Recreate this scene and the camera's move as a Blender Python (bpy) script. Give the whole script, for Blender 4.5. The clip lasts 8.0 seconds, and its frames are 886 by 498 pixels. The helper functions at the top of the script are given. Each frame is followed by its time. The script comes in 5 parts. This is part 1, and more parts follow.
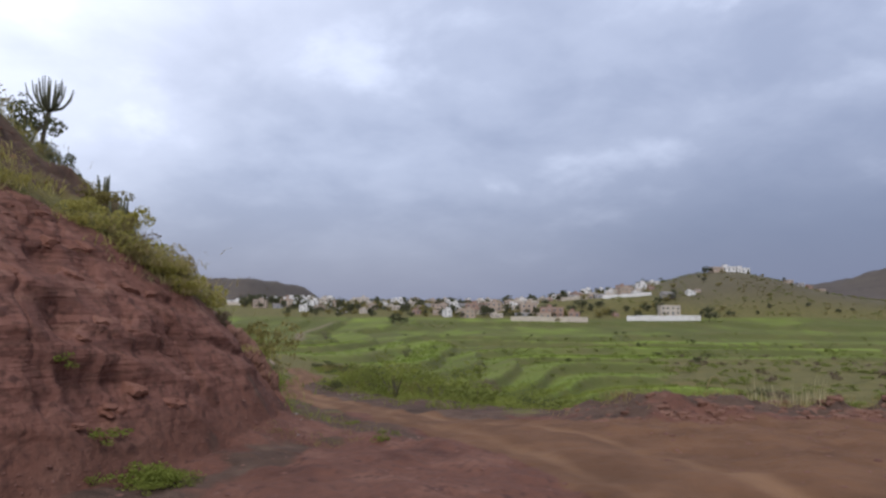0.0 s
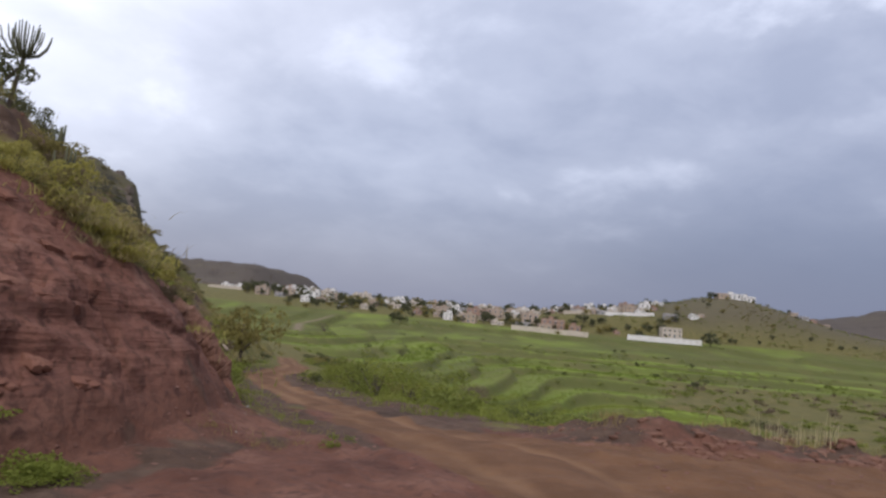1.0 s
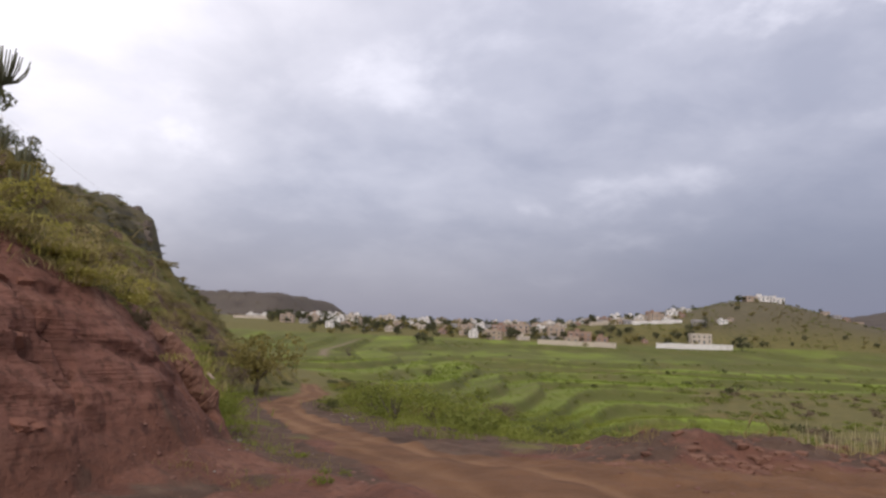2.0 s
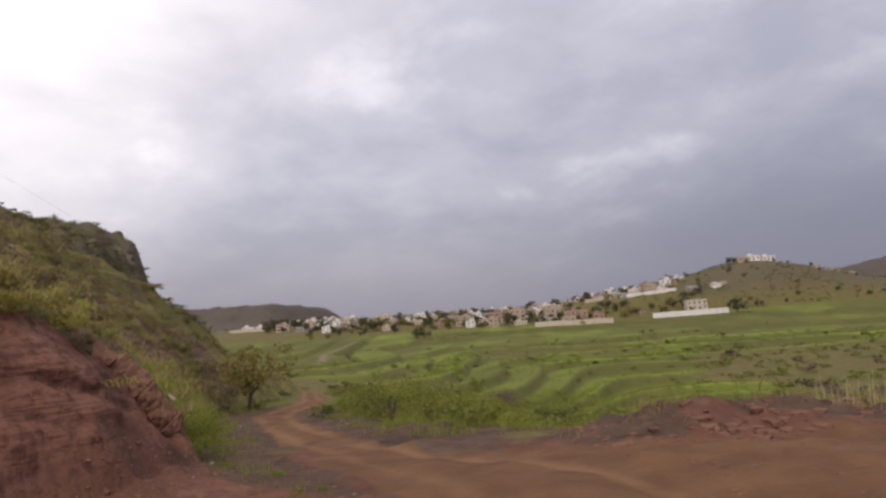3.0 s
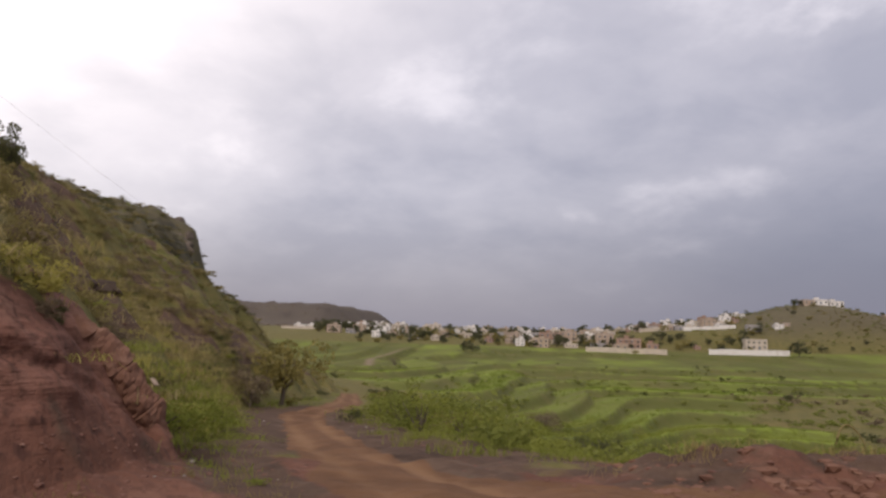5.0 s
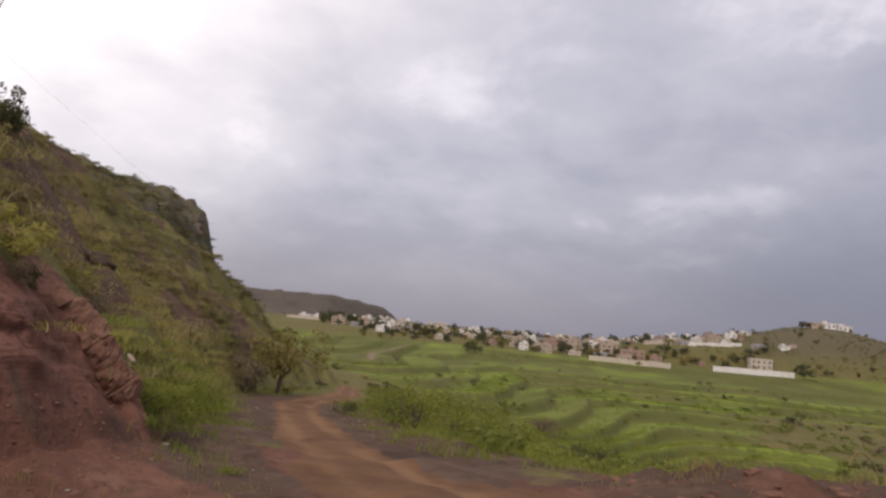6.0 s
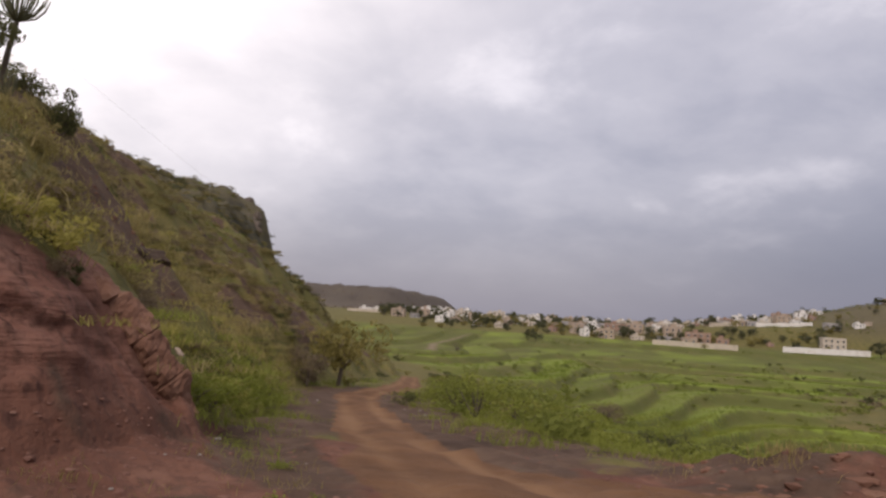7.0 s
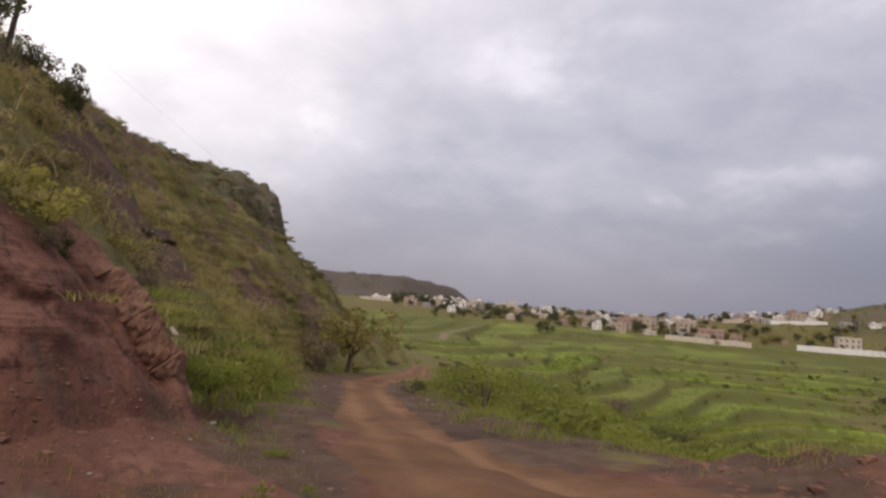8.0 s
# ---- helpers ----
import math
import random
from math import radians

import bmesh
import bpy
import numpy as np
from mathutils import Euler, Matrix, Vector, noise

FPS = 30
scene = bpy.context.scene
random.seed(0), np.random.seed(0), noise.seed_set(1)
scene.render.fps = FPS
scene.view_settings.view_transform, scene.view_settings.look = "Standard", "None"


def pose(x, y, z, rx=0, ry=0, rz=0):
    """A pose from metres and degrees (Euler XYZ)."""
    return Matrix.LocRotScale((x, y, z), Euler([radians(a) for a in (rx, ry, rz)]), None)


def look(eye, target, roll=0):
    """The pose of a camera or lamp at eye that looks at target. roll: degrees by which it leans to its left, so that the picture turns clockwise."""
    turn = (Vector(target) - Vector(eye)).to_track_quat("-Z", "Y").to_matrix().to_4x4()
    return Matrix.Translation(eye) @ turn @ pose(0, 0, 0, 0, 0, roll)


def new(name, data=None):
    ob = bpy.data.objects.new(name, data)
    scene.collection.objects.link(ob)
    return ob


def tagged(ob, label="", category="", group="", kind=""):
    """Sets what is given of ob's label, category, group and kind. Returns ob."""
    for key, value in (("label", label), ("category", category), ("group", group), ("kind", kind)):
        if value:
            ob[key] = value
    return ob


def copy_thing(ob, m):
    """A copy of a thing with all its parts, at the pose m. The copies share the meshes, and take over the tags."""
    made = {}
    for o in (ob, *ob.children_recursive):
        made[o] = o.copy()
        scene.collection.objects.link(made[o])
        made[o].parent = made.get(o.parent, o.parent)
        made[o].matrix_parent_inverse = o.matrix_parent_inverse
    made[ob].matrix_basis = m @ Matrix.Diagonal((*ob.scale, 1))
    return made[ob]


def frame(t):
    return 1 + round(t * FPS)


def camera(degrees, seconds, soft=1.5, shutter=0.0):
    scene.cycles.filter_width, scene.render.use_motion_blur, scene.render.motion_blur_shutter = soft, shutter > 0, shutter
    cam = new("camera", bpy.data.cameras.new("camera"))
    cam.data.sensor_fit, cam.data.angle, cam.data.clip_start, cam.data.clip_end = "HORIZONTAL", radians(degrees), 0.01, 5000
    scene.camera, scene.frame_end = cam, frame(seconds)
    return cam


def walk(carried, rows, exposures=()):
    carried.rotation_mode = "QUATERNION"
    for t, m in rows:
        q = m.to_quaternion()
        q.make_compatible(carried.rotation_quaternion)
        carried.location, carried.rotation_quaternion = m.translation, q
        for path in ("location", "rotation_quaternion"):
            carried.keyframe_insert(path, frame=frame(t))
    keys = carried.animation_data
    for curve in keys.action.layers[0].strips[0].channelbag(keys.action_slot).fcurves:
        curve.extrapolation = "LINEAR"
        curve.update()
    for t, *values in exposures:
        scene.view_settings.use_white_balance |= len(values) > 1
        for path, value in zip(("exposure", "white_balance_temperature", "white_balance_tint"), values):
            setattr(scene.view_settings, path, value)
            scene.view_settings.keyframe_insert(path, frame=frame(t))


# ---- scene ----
cam = camera(62.2, 8.0, soft=2.6)
PATH = [
    (0, (0.000, 0.000, 1.700), (-0.152, 19.915, 3.531), 0.48),
    (0.5, (0.198, 0.687, 1.669), (0.300, 20.619, 3.311), -0.38),
    (1, (0.374, 1.313, 1.639), (0.027, 21.220, 3.533), 5.48),
    (1.5, (0.528, 1.883, 1.610), (0.081, 21.750, 3.874), 4.56),
    (1.7, (0.583, 2.090, 1.599), (-0.132, 21.933, 3.992), 4.02),
    (2.8, (0.838, 3.128, 1.538), (0.049, 22.991, 3.738), -2.98),
    (3, (0.876, 3.293, 1.528), (0.204, 23.163, 3.703), -3.74),
    (3.5, (0.957, 3.676, 1.502), (0.219, 23.560, 3.519), -5.58),
    (4, (1.023, 4.022, 1.477), (-0.546, 23.834, 3.716), -7.01),
    (4.5, (1.074, 4.336, 1.452), (-1.045, 24.074, 3.881), -1.46),
    (4.7, (1.090, 4.453, 1.442), (-1.083, 24.175, 3.957), -0.09),
    (5.8, (1.152, 5.026, 1.391), (-1.168, 24.731, 3.910), 5.69),
    (6, (1.157, 5.119, 1.382), (-1.307, 24.807, 3.892), 5.60),
    (6.5, (1.164, 5.340, 1.359), (-2.572, 24.845, 3.731), 4.75),
    (7, (1.162, 5.549, 1.337), (-2.797, 25.040, 3.442), 3.85),
    (7.5, (1.154, 5.748, 1.315), (-3.151, 25.183, 3.253), 2.94),
    (8, (1.140, 5.942, 1.293), (-3.165, 25.390, 3.103), 5.20),
]
walk(cam, [(t, look(eye, target, roll)) for t, eye, target, roll in PATH],
     [(0, 0.06, 5850, 15), (1.5, 0.10, 6300, 17), (3.0, 0.05, 6900, 20), (6.0, 0.01, 6950, 20), (8.0, 0.05, 6950, 20)])

# ---- world, sun ----
SUN_AZ, SUN_EL = radians(-179), radians(42)      # behind thin cloud, at the walker's back
GLOW = Vector((math.sin(radians(-56)) * math.cos(radians(44)), math.cos(radians(-56)) * math.cos(radians(44)), math.sin(radians(44))))    # the thinnest cloud
SUN_DIR = Vector((math.sin(SUN_AZ) * math.cos(SUN_EL), math.cos(SUN_AZ) * math.cos(SUN_EL), math.sin(SUN_EL)))


class Nodes:
    """Short hand for building a node tree."""

    def __init__(self, tree):
        self.tree = tree
        tree.nodes.clear()

    def add(self, kind, inputs=None, **props):
        n = self.tree.nodes.new(kind)
        for k, v in props.items():
            setattr(n, k, v)
        for k, v in (inputs or {}).items():
            if isinstance(v, bpy.types.NodeSocket):
                self.tree.links.new(v, n.inputs[k])
            else:
                n.inputs[k].default_value = v
        return n

    def math(self, op, a, b=0.0, clamp=False):
        return self.add("ShaderNodeMath", {0: a, 1: b}, operation=op, use_clamp=clamp).outputs[0]

    def mix(self, fac, a, b, blend="MIX"):
        n = self.add("ShaderNodeMix", data_type="RGBA", blend_type=blend)
        for k, v in ((0, fac), (6, a), (7, b)):
            if isinstance(v, bpy.types.NodeSocket):
                self.tree.links.new(v, n.inputs[k])
            else:
                n.inputs[k].default_value = v if k == 0 else (*v[:3], 1)
        return n.outputs[2]

    def noise(self, vec, scale, detail=4.0, rough=0.55, distort=0.0):
        return self.add("ShaderNodeTexNoise", {"Vector": vec, "Scale": scale, "Detail": detail, "Roughness": rough, "Distortion": distort}).outputs["Fac"]

    def ramp(self, fac, stops, smooth=True):
        n = self.add("ShaderNodeValToRGB", {0: fac})
        n.color_ramp.interpolation = "EASE" if smooth else "LINEAR"
        el = n.color_ramp.elements
        while len(el) < len(stops):
            el.new(0.5)
        for e, (p, c) in zip(el, stops):
            e.position, e.color = p, (*c, 1) if len(c) == 3 else c
        return n.outputs[0]

    def span(self, v, a, b, lo=0.0, hi=1.0):
        return self.add("ShaderNodeMapRange", {0: v, 1: a, 2: b, 3: lo, 4: hi}, interpolation_type="SMOOTHSTEP").outputs[0]


def make_world():
    world = bpy.data.worlds.new("sky")
    world.use_nodes = True
    scene.world = world
    n = Nodes(world.node_tree)
    way = n.add("ShaderNodeTexCoord").outputs["Generated"]
    sky = n.add("ShaderNodeTexSky", sky_type="NISHITA", sun_disc=False, sun_elevation=SUN_EL, sun_rotation=SUN_AZ, air_density=1.6, dust_density=3.0)
    sep = n.add("ShaderNodeSeparateXYZ", {0: way})
    up = n.math("MAXIMUM", sep.outputs[2], 0.0)
    depth = n.math("ADD", up, 0.34)
    flat = n.add("ShaderNodeCombineXYZ", {0: n.math("DIVIDE", sep.outputs[0], depth), 1: n.math("DIVIDE", sep.outputs[1], depth), 2: 0.0})
    flat = n.add("ShaderNodeMapping", {0: flat.outputs[0], 1: (3.1, 0.7, 0), 3: (1.35, 1.35, 1)}).outputs[0]
    big = n.noise(flat, 1.0, 5.0, 0.5, 0.25)
    small = n.noise(flat, 2.5, 6.0, 0.55, 0.15)
    thick = n.math("ADD", n.math("MULTIPLY", big, 0.52), n.math("MULTIPLY", small, 0.48))
    # nearness to the thinnest part of the cloud
    dot = n.add("ShaderNodeVectorMath", {0: way, 1: tuple(GLOW)}, operation="DOT_PRODUCT").outputs["Value"]
    glow = n.span(dot, 0.62, 0.99)
    grey = n.mix(glow, (0.55, 0.592, 0.688), (1.36, 1.37, 1.39))
    dark = n.mix(glow, (0.42, 0.462, 0.565), (1.16, 1.18, 1.21))
    lit = n.mix(glow, (0.82, 0.865, 0.955), (1.5, 1.5, 1.5))
    cloud = n.mix(n.span(thick, 0.36, 0.54), dark, grey)
    cloud = n.mix(n.math("MAXIMUM", n.span(thick, 0.515, 0.66), n.math("MULTIPLY", n.span(small, 0.54, 0.70), n.span(up, 0.2, 0.45))), cloud, lit)
    east = n.add("ShaderNodeVectorMath", {0: way, 1: (0.80, 0.60, 0.0)}, operation="DOT_PRODUCT").outputs["Value"]
    storm = n.math("MULTIPLY", n.span(east, 0.46, 0.90), n.span(up, 0.36, 0.04))
    cloud = n.mix(n.math("MULTIPLY", storm, 0.9), cloud, (0.145, 0.175, 0.275))
    haze = n.span(up, 0.0, 0.22)
    cloud = n.mix(haze, n.mix(n.span(east, 0.45, 1.0), n.mix(glow, (0.30, 0.315, 0.382), (0.95, 0.97, 1.02)), (0.205, 0.235, 0.325)), cloud)
    zen = n.span(up, 0.42, 0.95, 1.0, 1.2)
    cloud = n.add("ShaderNodeVectorMath", {0: cloud, 3: zen}, operation="SCALE").outputs[0]
    veil = n.add("ShaderNodeVectorMath", {0: sky.outputs[0], 3: 0.10}, operation="SCALE").outputs[0]
    col = n.mix(0.9, veil, cloud)
    bg = n.add("ShaderNodeBackground", {0: col, 1: 1.0})
    n.add("ShaderNodeOutputWorld", {0: bg.outputs[0]})


make_world()
sun_data = bpy.data.lights.new("sun", "SUN")
sun_data.energy, sun_data.angle, sun_data.color = 1.75, radians(18), (1.0, 0.95, 0.88)
sun = new("sun", sun_data)
sun.matrix_world = look(SUN_DIR * 100, (0, 0, 0))


# ---- noise on arrays ----
def lattice(ix, iy, seed):
    h = (ix.astype(np.int64) * 374761393 + iy.astype(np.int64) * 668265263 + seed * 1442695041) & 0x7FFFFFFF
    h = ((h ^ (h >> 13)) * 1274126177) & 0x7FFFFFFF
    return ((h ^ (h >> 16)) & 0xFFFF) / 65535.0


def vnoise(x, y, seed=0):
    x, y = np.asarray(x, float), np.asarray(y, float)
    ix, iy = np.floor(x), np.floor(y)
    fx, fy = x - ix, y - iy
    fx, fy = fx * fx * (3 - 2 * fx), fy * fy * (3 - 2 * fy)
    a, b = lattice(ix, iy, seed), lattice(ix + 1, iy, seed)
    c, d = lattice(ix, iy + 1, seed), lattice(ix + 1, iy + 1, seed)
    return (a + (b - a) * fx) * (1 - fy) + (c + (d - c) * fx) * fy - 0.5


def fbm(x, y, seed=0, octaves=4, gain=0.5):
    out, amp = 0.0, 1.0
    for k in range(octaves):
        out = out + amp * vnoise(np.asarray(x) * 2**k + 17.3 * k, np.asarray(y) * 2**k - 9.1 * k, seed + k)
        amp *= gain
    return out


def step(v, a, b):
    s = np.clip((np.asarray(v, float) - a) / (b - a), 0, 1)
    return s * s * (3 - 2 * s)


# ---- the lie of the land ----
FOOT_Y = [-30, 0, 5, 7.3, 9, 10.5, 12.5, 14, 17, 19, 22, 26, 30, 34, 38, 45, 60, 105, 160, 260, 500]
FOOT_X = [-8.0, -6.3, -4.7, -3.45, -2.85, -2.52, -2.6, -3.3, -4.5, -4.95, -6.0, -7.8, -9.5, -10.2, -10.7, -11.6, -13.2, -23.2, -49, -110, -260]
ROAD_Y = [-40, -10, 0, 4, 8, 9.65, 10.8, 12, 13.4, 16, 18, 20, 24, 28, 31, 33, 35, 37, 40, 45, 52, 60, 70, 84]
ROAD_X = [14, 8.5, 5.4, 3.9, 2.45, 1.9, 1.4, 0.6, -0.25, -1.45, -2.25, -3.0, -4.4, -5.8, -6.8, -7.25, -7.4, -7.4, -7.6, -8.3, -10.1, -12.0, -14.2, -17.5]
FALL_Y = [-60, 0, 8, 12, 16, 20, 25, 30, 44, 60, 90, 130, 250, 330, 400, 440, 480, 560, 700, 1000, 2000, 5000]
FALL_Z = [0.3, 0, -0.02, -0.05, -0.32, -0.66, -1.05, -1.3, -1.9, -3.0, -4.6, -6.0, -7.0, -6.0, -2.0, 1.0, 5.0, 9.0, 14, 20, 22, 22]
# how high the hillside stands at each distance from its foot, in cross-sections along the road
NEAR_SECTIONS = [
    (10.6, (0, 0.28, 0.7, 1.2, 2.0, 3.5, 4.4, 6, 10, 30, 80), (0, 0.62, 1.45, 2.05, 2.75, 3.85, 4.55, 5.7, 8.2, 14, 24)),
    (12.4, (0, 0.3, 0.8, 1.3, 2.1, 3.5, 4.4, 6, 10, 30, 80), (0, 0.45, 1.2, 1.8, 2.5, 3.8, 4.6, 5.8, 8.2, 14, 24)),
    (17.0, (0, 1, 2.6, 3.5, 4.7, 6.1, 10, 30, 80), (0, 1.1, 2.85, 4.0, 5.2, 6.4, 8.4, 14, 24)),
    (24.0, (0, 4.2, 8, 12, 30, 80), (0, 3.8, 6.6, 9, 15, 24)),
    (38.0, (0, 1.2, 6.4, 9.4, 20, 60, 90), (0, 2.0, 5.6, 9.0, 13.5, 22, 25)),
]
FAR_SECTIONS = [
    (60.0, (0, 10.5, 12.2, 15, 18, 27.5, 60, 90), (0, 6.8, 9.4, 11.6, 12.8, 15.0, 22, 27)),
    (105.0, (0, 8, 10.5, 12.6, 15, 20, 23, 28, 34, 46, 51, 90), (0, 2.4, 5.2, 7.7, 10.3, 13.8, 20.2, 23.6, 25.2, 26.8, 29.6, 36)),
    (150.0, (0, 20, 40, 80, 120), (0, 6, 14, 20, 28)),
    (240.0, (0, 60, 160, 260), (0, 6, 14, 20)),
    (420.0, (0, 100, 300), (0, 4, 10)),
]
SECTIONS = NEAR_SECTIONS + FAR_SECTIONS


def bare_top(y):
    """How far from its foot the bank is bare of plants."""
    return np.interp(y, (7, 9, 9.6, 10.0, 10.3, 10.9, 11.3, 11.7, 12.2, 12.8, 13.2), (3.0, 2.75, 2.2, 1.5, 1.12, 1.08, 0.9, 0.7, 0.4, 0.1, 0.0))


def road_half(y):
    return np.interp(y, (11.5, 16, 60), (1.3, 0.72, 0.85))


def road_side(x, y):
    return x - np.interp(y, ROAD_Y, ROAD_X)


def terrace(x, y):
    """Which terrace a place lies on, and how far along it."""
    y = np.maximum(y, 5.0)
    turn = np.interp(y, (50, 70, 100, 150, 190, 300, 420), (0.24, 0.2, 0.15, 0.04, 0.01, -0.06, -0.12)) - x / y
    turn = 0.5 * (turn + np.sqrt(turn * turn + 0.0012))
    g = 3.9 * (np.log(y / 30.0) + 5.6 * 0.17 * np.tanh(turn / 0.17)) + 0.9 * fbm(x / 45.0, y / 80.0, 31, 2) + 0.35 * np.abs(fbm(x / 16.0, y / 30.0, 35, 2))
    return np.floor(g), g - np.floor(g)


CRACKS = [[(-3.55, 9.12), (-3.46, 9.3), (-3.37, 9.35), (-3.25, 9.46)], [(-3.84, 9.42), (-3.72, 9.5), (-3.57, 9.54), (-3.38, 9.61)]]    # open cracks in the bare face
GULLY = [(-3.58, 11.8), (-3.3, 11.9), (-3.08, 11.96), (-2.92, 12.32)]


HOLLOWS = [(-3.73, 7.8, 0.15), (-3.66, 8.22, 0.12), (-3.87, 7.62, 0.11), (-3.95, 7.25, 0.10), (-4.22, 7.95, 0.14), (-4.65, 8.46, 0.14), (-3.95, 8.79, 0.10)]


def scrubland(x, y):
    """Where rough grazing lies between the fields, off to the east."""
    return step(x / np.maximum(y, 5) - 0.1 * (1 - step(y, 62, 85)) + 0.06 * fbm(x / 18, y / 18, 52, 3), 0.22, 0.33) * (1 - step(y + 12 * fbm(x / 20, y / 20, 51), 120, 165))


def land(x, y, rough=True):
    """The height of the ground."""
    x, y = np.asarray(x, float), np.asarray(y, float)
    fall = np.interp(y, FALL_Y, FALL_Z)
    side = road_side(x, y)
    right = step(side, 1.6, 14) * step(y, 9, 26)
    z = fall - right * (0.9 + 0.7 * step(y, 12, 40)) * (1 - step(y, 60, 120))
    # berm of red spoil beside the road
    berm = np.exp(-(((y - (15.1 - 0.10 * (x - 3))) / 1.15) ** 2)) * step(x, 1.9, 3.6)
    z = z + berm * (0.46 + 0.34 * fbm(x / 1.3, y / 1.3, 5) + 0.3 * fbm(x / 0.35, y / 0.35, 6, 3))
    # terraced fields
    field = step(y, 30, 48) * (1 - step(y, 395, 425)) * step(x - np.interp(y, FOOT_Y, FOOT_X), 5, 14) * (1 - 0.8 * scrubland(x, y))
    lev, s = terrace(x, y)
    ramp = np.where(s < 0.84, s / 0.84, 1 - (s - 0.84) / 0.16)
    z = z + field * (0.5 - ramp) * np.clip(0.65 + y / 150, 0.8, 2.2)
    # hillside
    d = np.interp(y, FOOT_Y, FOOT_X) - x + 0.35 * fbm(x / 2.3, y / 2.3, 11) * step(y, 15, 22)
    ys = np.array([s_[0] for s_ in SECTIONS])
    prof = np.array([np.interp(d, s_[1], s_[2], left=0) for s_ in SECTIONS])
    k = np.clip(np.searchsorted(ys, y) - 1, 0, len(ys) - 2)
    f = np.clip((y - ys[k]) / (ys[k + 1] - ys[k]), 0, 1)
    f = f * f * (3 - 2 * f)
    hill = np.take_along_axis(prof, k[None], 0)[0] * (1 - f) + np.take_along_axis(prof, k[None] + 1, 0)[0] * f
    hill = hill * (1 - step(y, 300, 420)) + 0.9 * step(d, 4, 9) * np.exp(-(((y - 27) / 10) ** 2))
    z = z + np.maximum(hill, 0)
    # the rise under the town
    z = z + 7.5 * step(x, 20, 95) * step(y, 440, 495) * (1 - step(y, 560, 640))
    # hills far off
    z = z + 21 * np.exp(-(((x - 203) / 60) ** 2) - ((y - 545) / 70) ** 2)
    z = z + 36 * np.exp(-(((x - 600) / 150) ** 2) - ((y - 1060) / 150) ** 2) * (1 + 0.6 * fbm(x / 70, y / 70, 8))
    z = z + 30 * np.exp(-(((x - 760) / 160) ** 2) - ((y - 1100) / 150) ** 2)
    mesa = step(-x, 195, 236) * step(y, 760, 860) * (1 - step(y, 1150, 1400))
    z = z + mesa * (27 + 2.5 * fbm(x / 50, y / 50, 9))
    if rough:
        # ledges and slabs on the bare face of the bank
        face = (1 - step(y, 13.6, 15.2)) * step(d, -0.05, 0.4) * (1 - step(d, 2.4, 3.4))
        face = face * (1 - 0.7 * step(y, 9.6, 11.0))
        lump = fbm(x / 1.0, y / 0.9, 41, 4)
        z = z + face * (0.10 * lump + 0.02 * fbm(x / 0.2, y / 0.22, 45, 3))
        slab = np.floor((fbm(x / 1.7, y / 1.1, 43, 3) + 0.06 * lump) * 7) / 7
        z = z + face * 0.2 * slab
        # loose earth at the foot
        z = z + 0.20 * step(d, -1.1, 0.1) * (1 - step(d, 0.1, 0.6)) * step(y, 9.0, 10.5) * (1 - step(y, 12.6, 13.6)) * (1 + 0.5 * fbm(x / 0.6, y / 0.6, 46, 3))
        # two open cracks
        for trail, deep, wide in [(c, 0.6, 0.07) for c in CRACKS] + [(GULLY, 0.5, 0.12)]:
            gap = np.full(x.shape, 9.0)
            for (ax, ay), (bx, by) in zip(trail, trail[1:]):
                f_ = np.clip(((x - ax) * (bx - ax) + (y - ay) * (by - ay)) / ((bx - ax) ** 2 + (by - ay) ** 2), 0, 1)
                gap = np.minimum(gap, np.hypot(x - ax - f_ * (bx - ax), y - ay - f_ * (by - ay)))
            z = z - deep * np.exp(-((gap / wide) ** 2))
        for key, wide, deep in ((47, 1.6, 0.16), (53, 0.9, 0.1)):
            seam = fbm((x + 0.5 * y) / wide, (y - 0.4 * x) / wide, key, 3)
            z = z - face * deep * np.exp(-((seam / 0.04) ** 2)) * step(fbm(x / 1.3, y / 1.3, key + 5, 2), -0.05, 0.2)
        # hollows where stones have dropped out
        for hx, hy, wide in HOLLOWS:
            z = z - 0.42 * wide / 0.2 * np.exp(-(((x - hx) / wide) ** 4) - (((y - hy) / (wide * 1.3)) ** 4))
        steep = step(d, 0.1, 1.2)
        z = z + 0.12 * fbm(x / 0.9, y / 0.9, 21) * (1 - 0.7 * face) + 0.16 * fbm(x / 2.6, y / 2.2, 22) * (1 - step(y, 20, 40)) * step(np.abs(side), 1.0, 2.0) + steep * 1.15 * fbm(x / 2.6, y / 2.8, 23) * step(y, 13, 18)
        z = z + steep * step(y, 34, 60) * (1.1 + 1.7 * step(y, 60, 80)) * fbm(x / 6.0, y / 8.0, 24)
        z = z + 0.05 * fbm(x / 0.24, y / 0.24, 25, 3) * (1 - step(y, 20, 30)) * (1 - face) * step(np.abs(side), 0.9, 1.5)
        # ruts of the track
        rut = np.exp(-(((np.abs(side) - 0.62 * road_half(y)) / 0.25) ** 2)) * step(y, -60, 2)
        z = z - 0.03 * rut
        # broken ground above the bank
        scar = np.exp(-(((x + 6.7) / 1.5) ** 2) - (((y - 11.3) / 1.7) ** 2))
        z = z + scar * (0.4 * np.floor(fbm(x / 0.9, y / 0.9, 91, 3) * 5) / 5 + 0.3 * fbm(x / 0.35, y / 0.35, 92, 3))
    return z


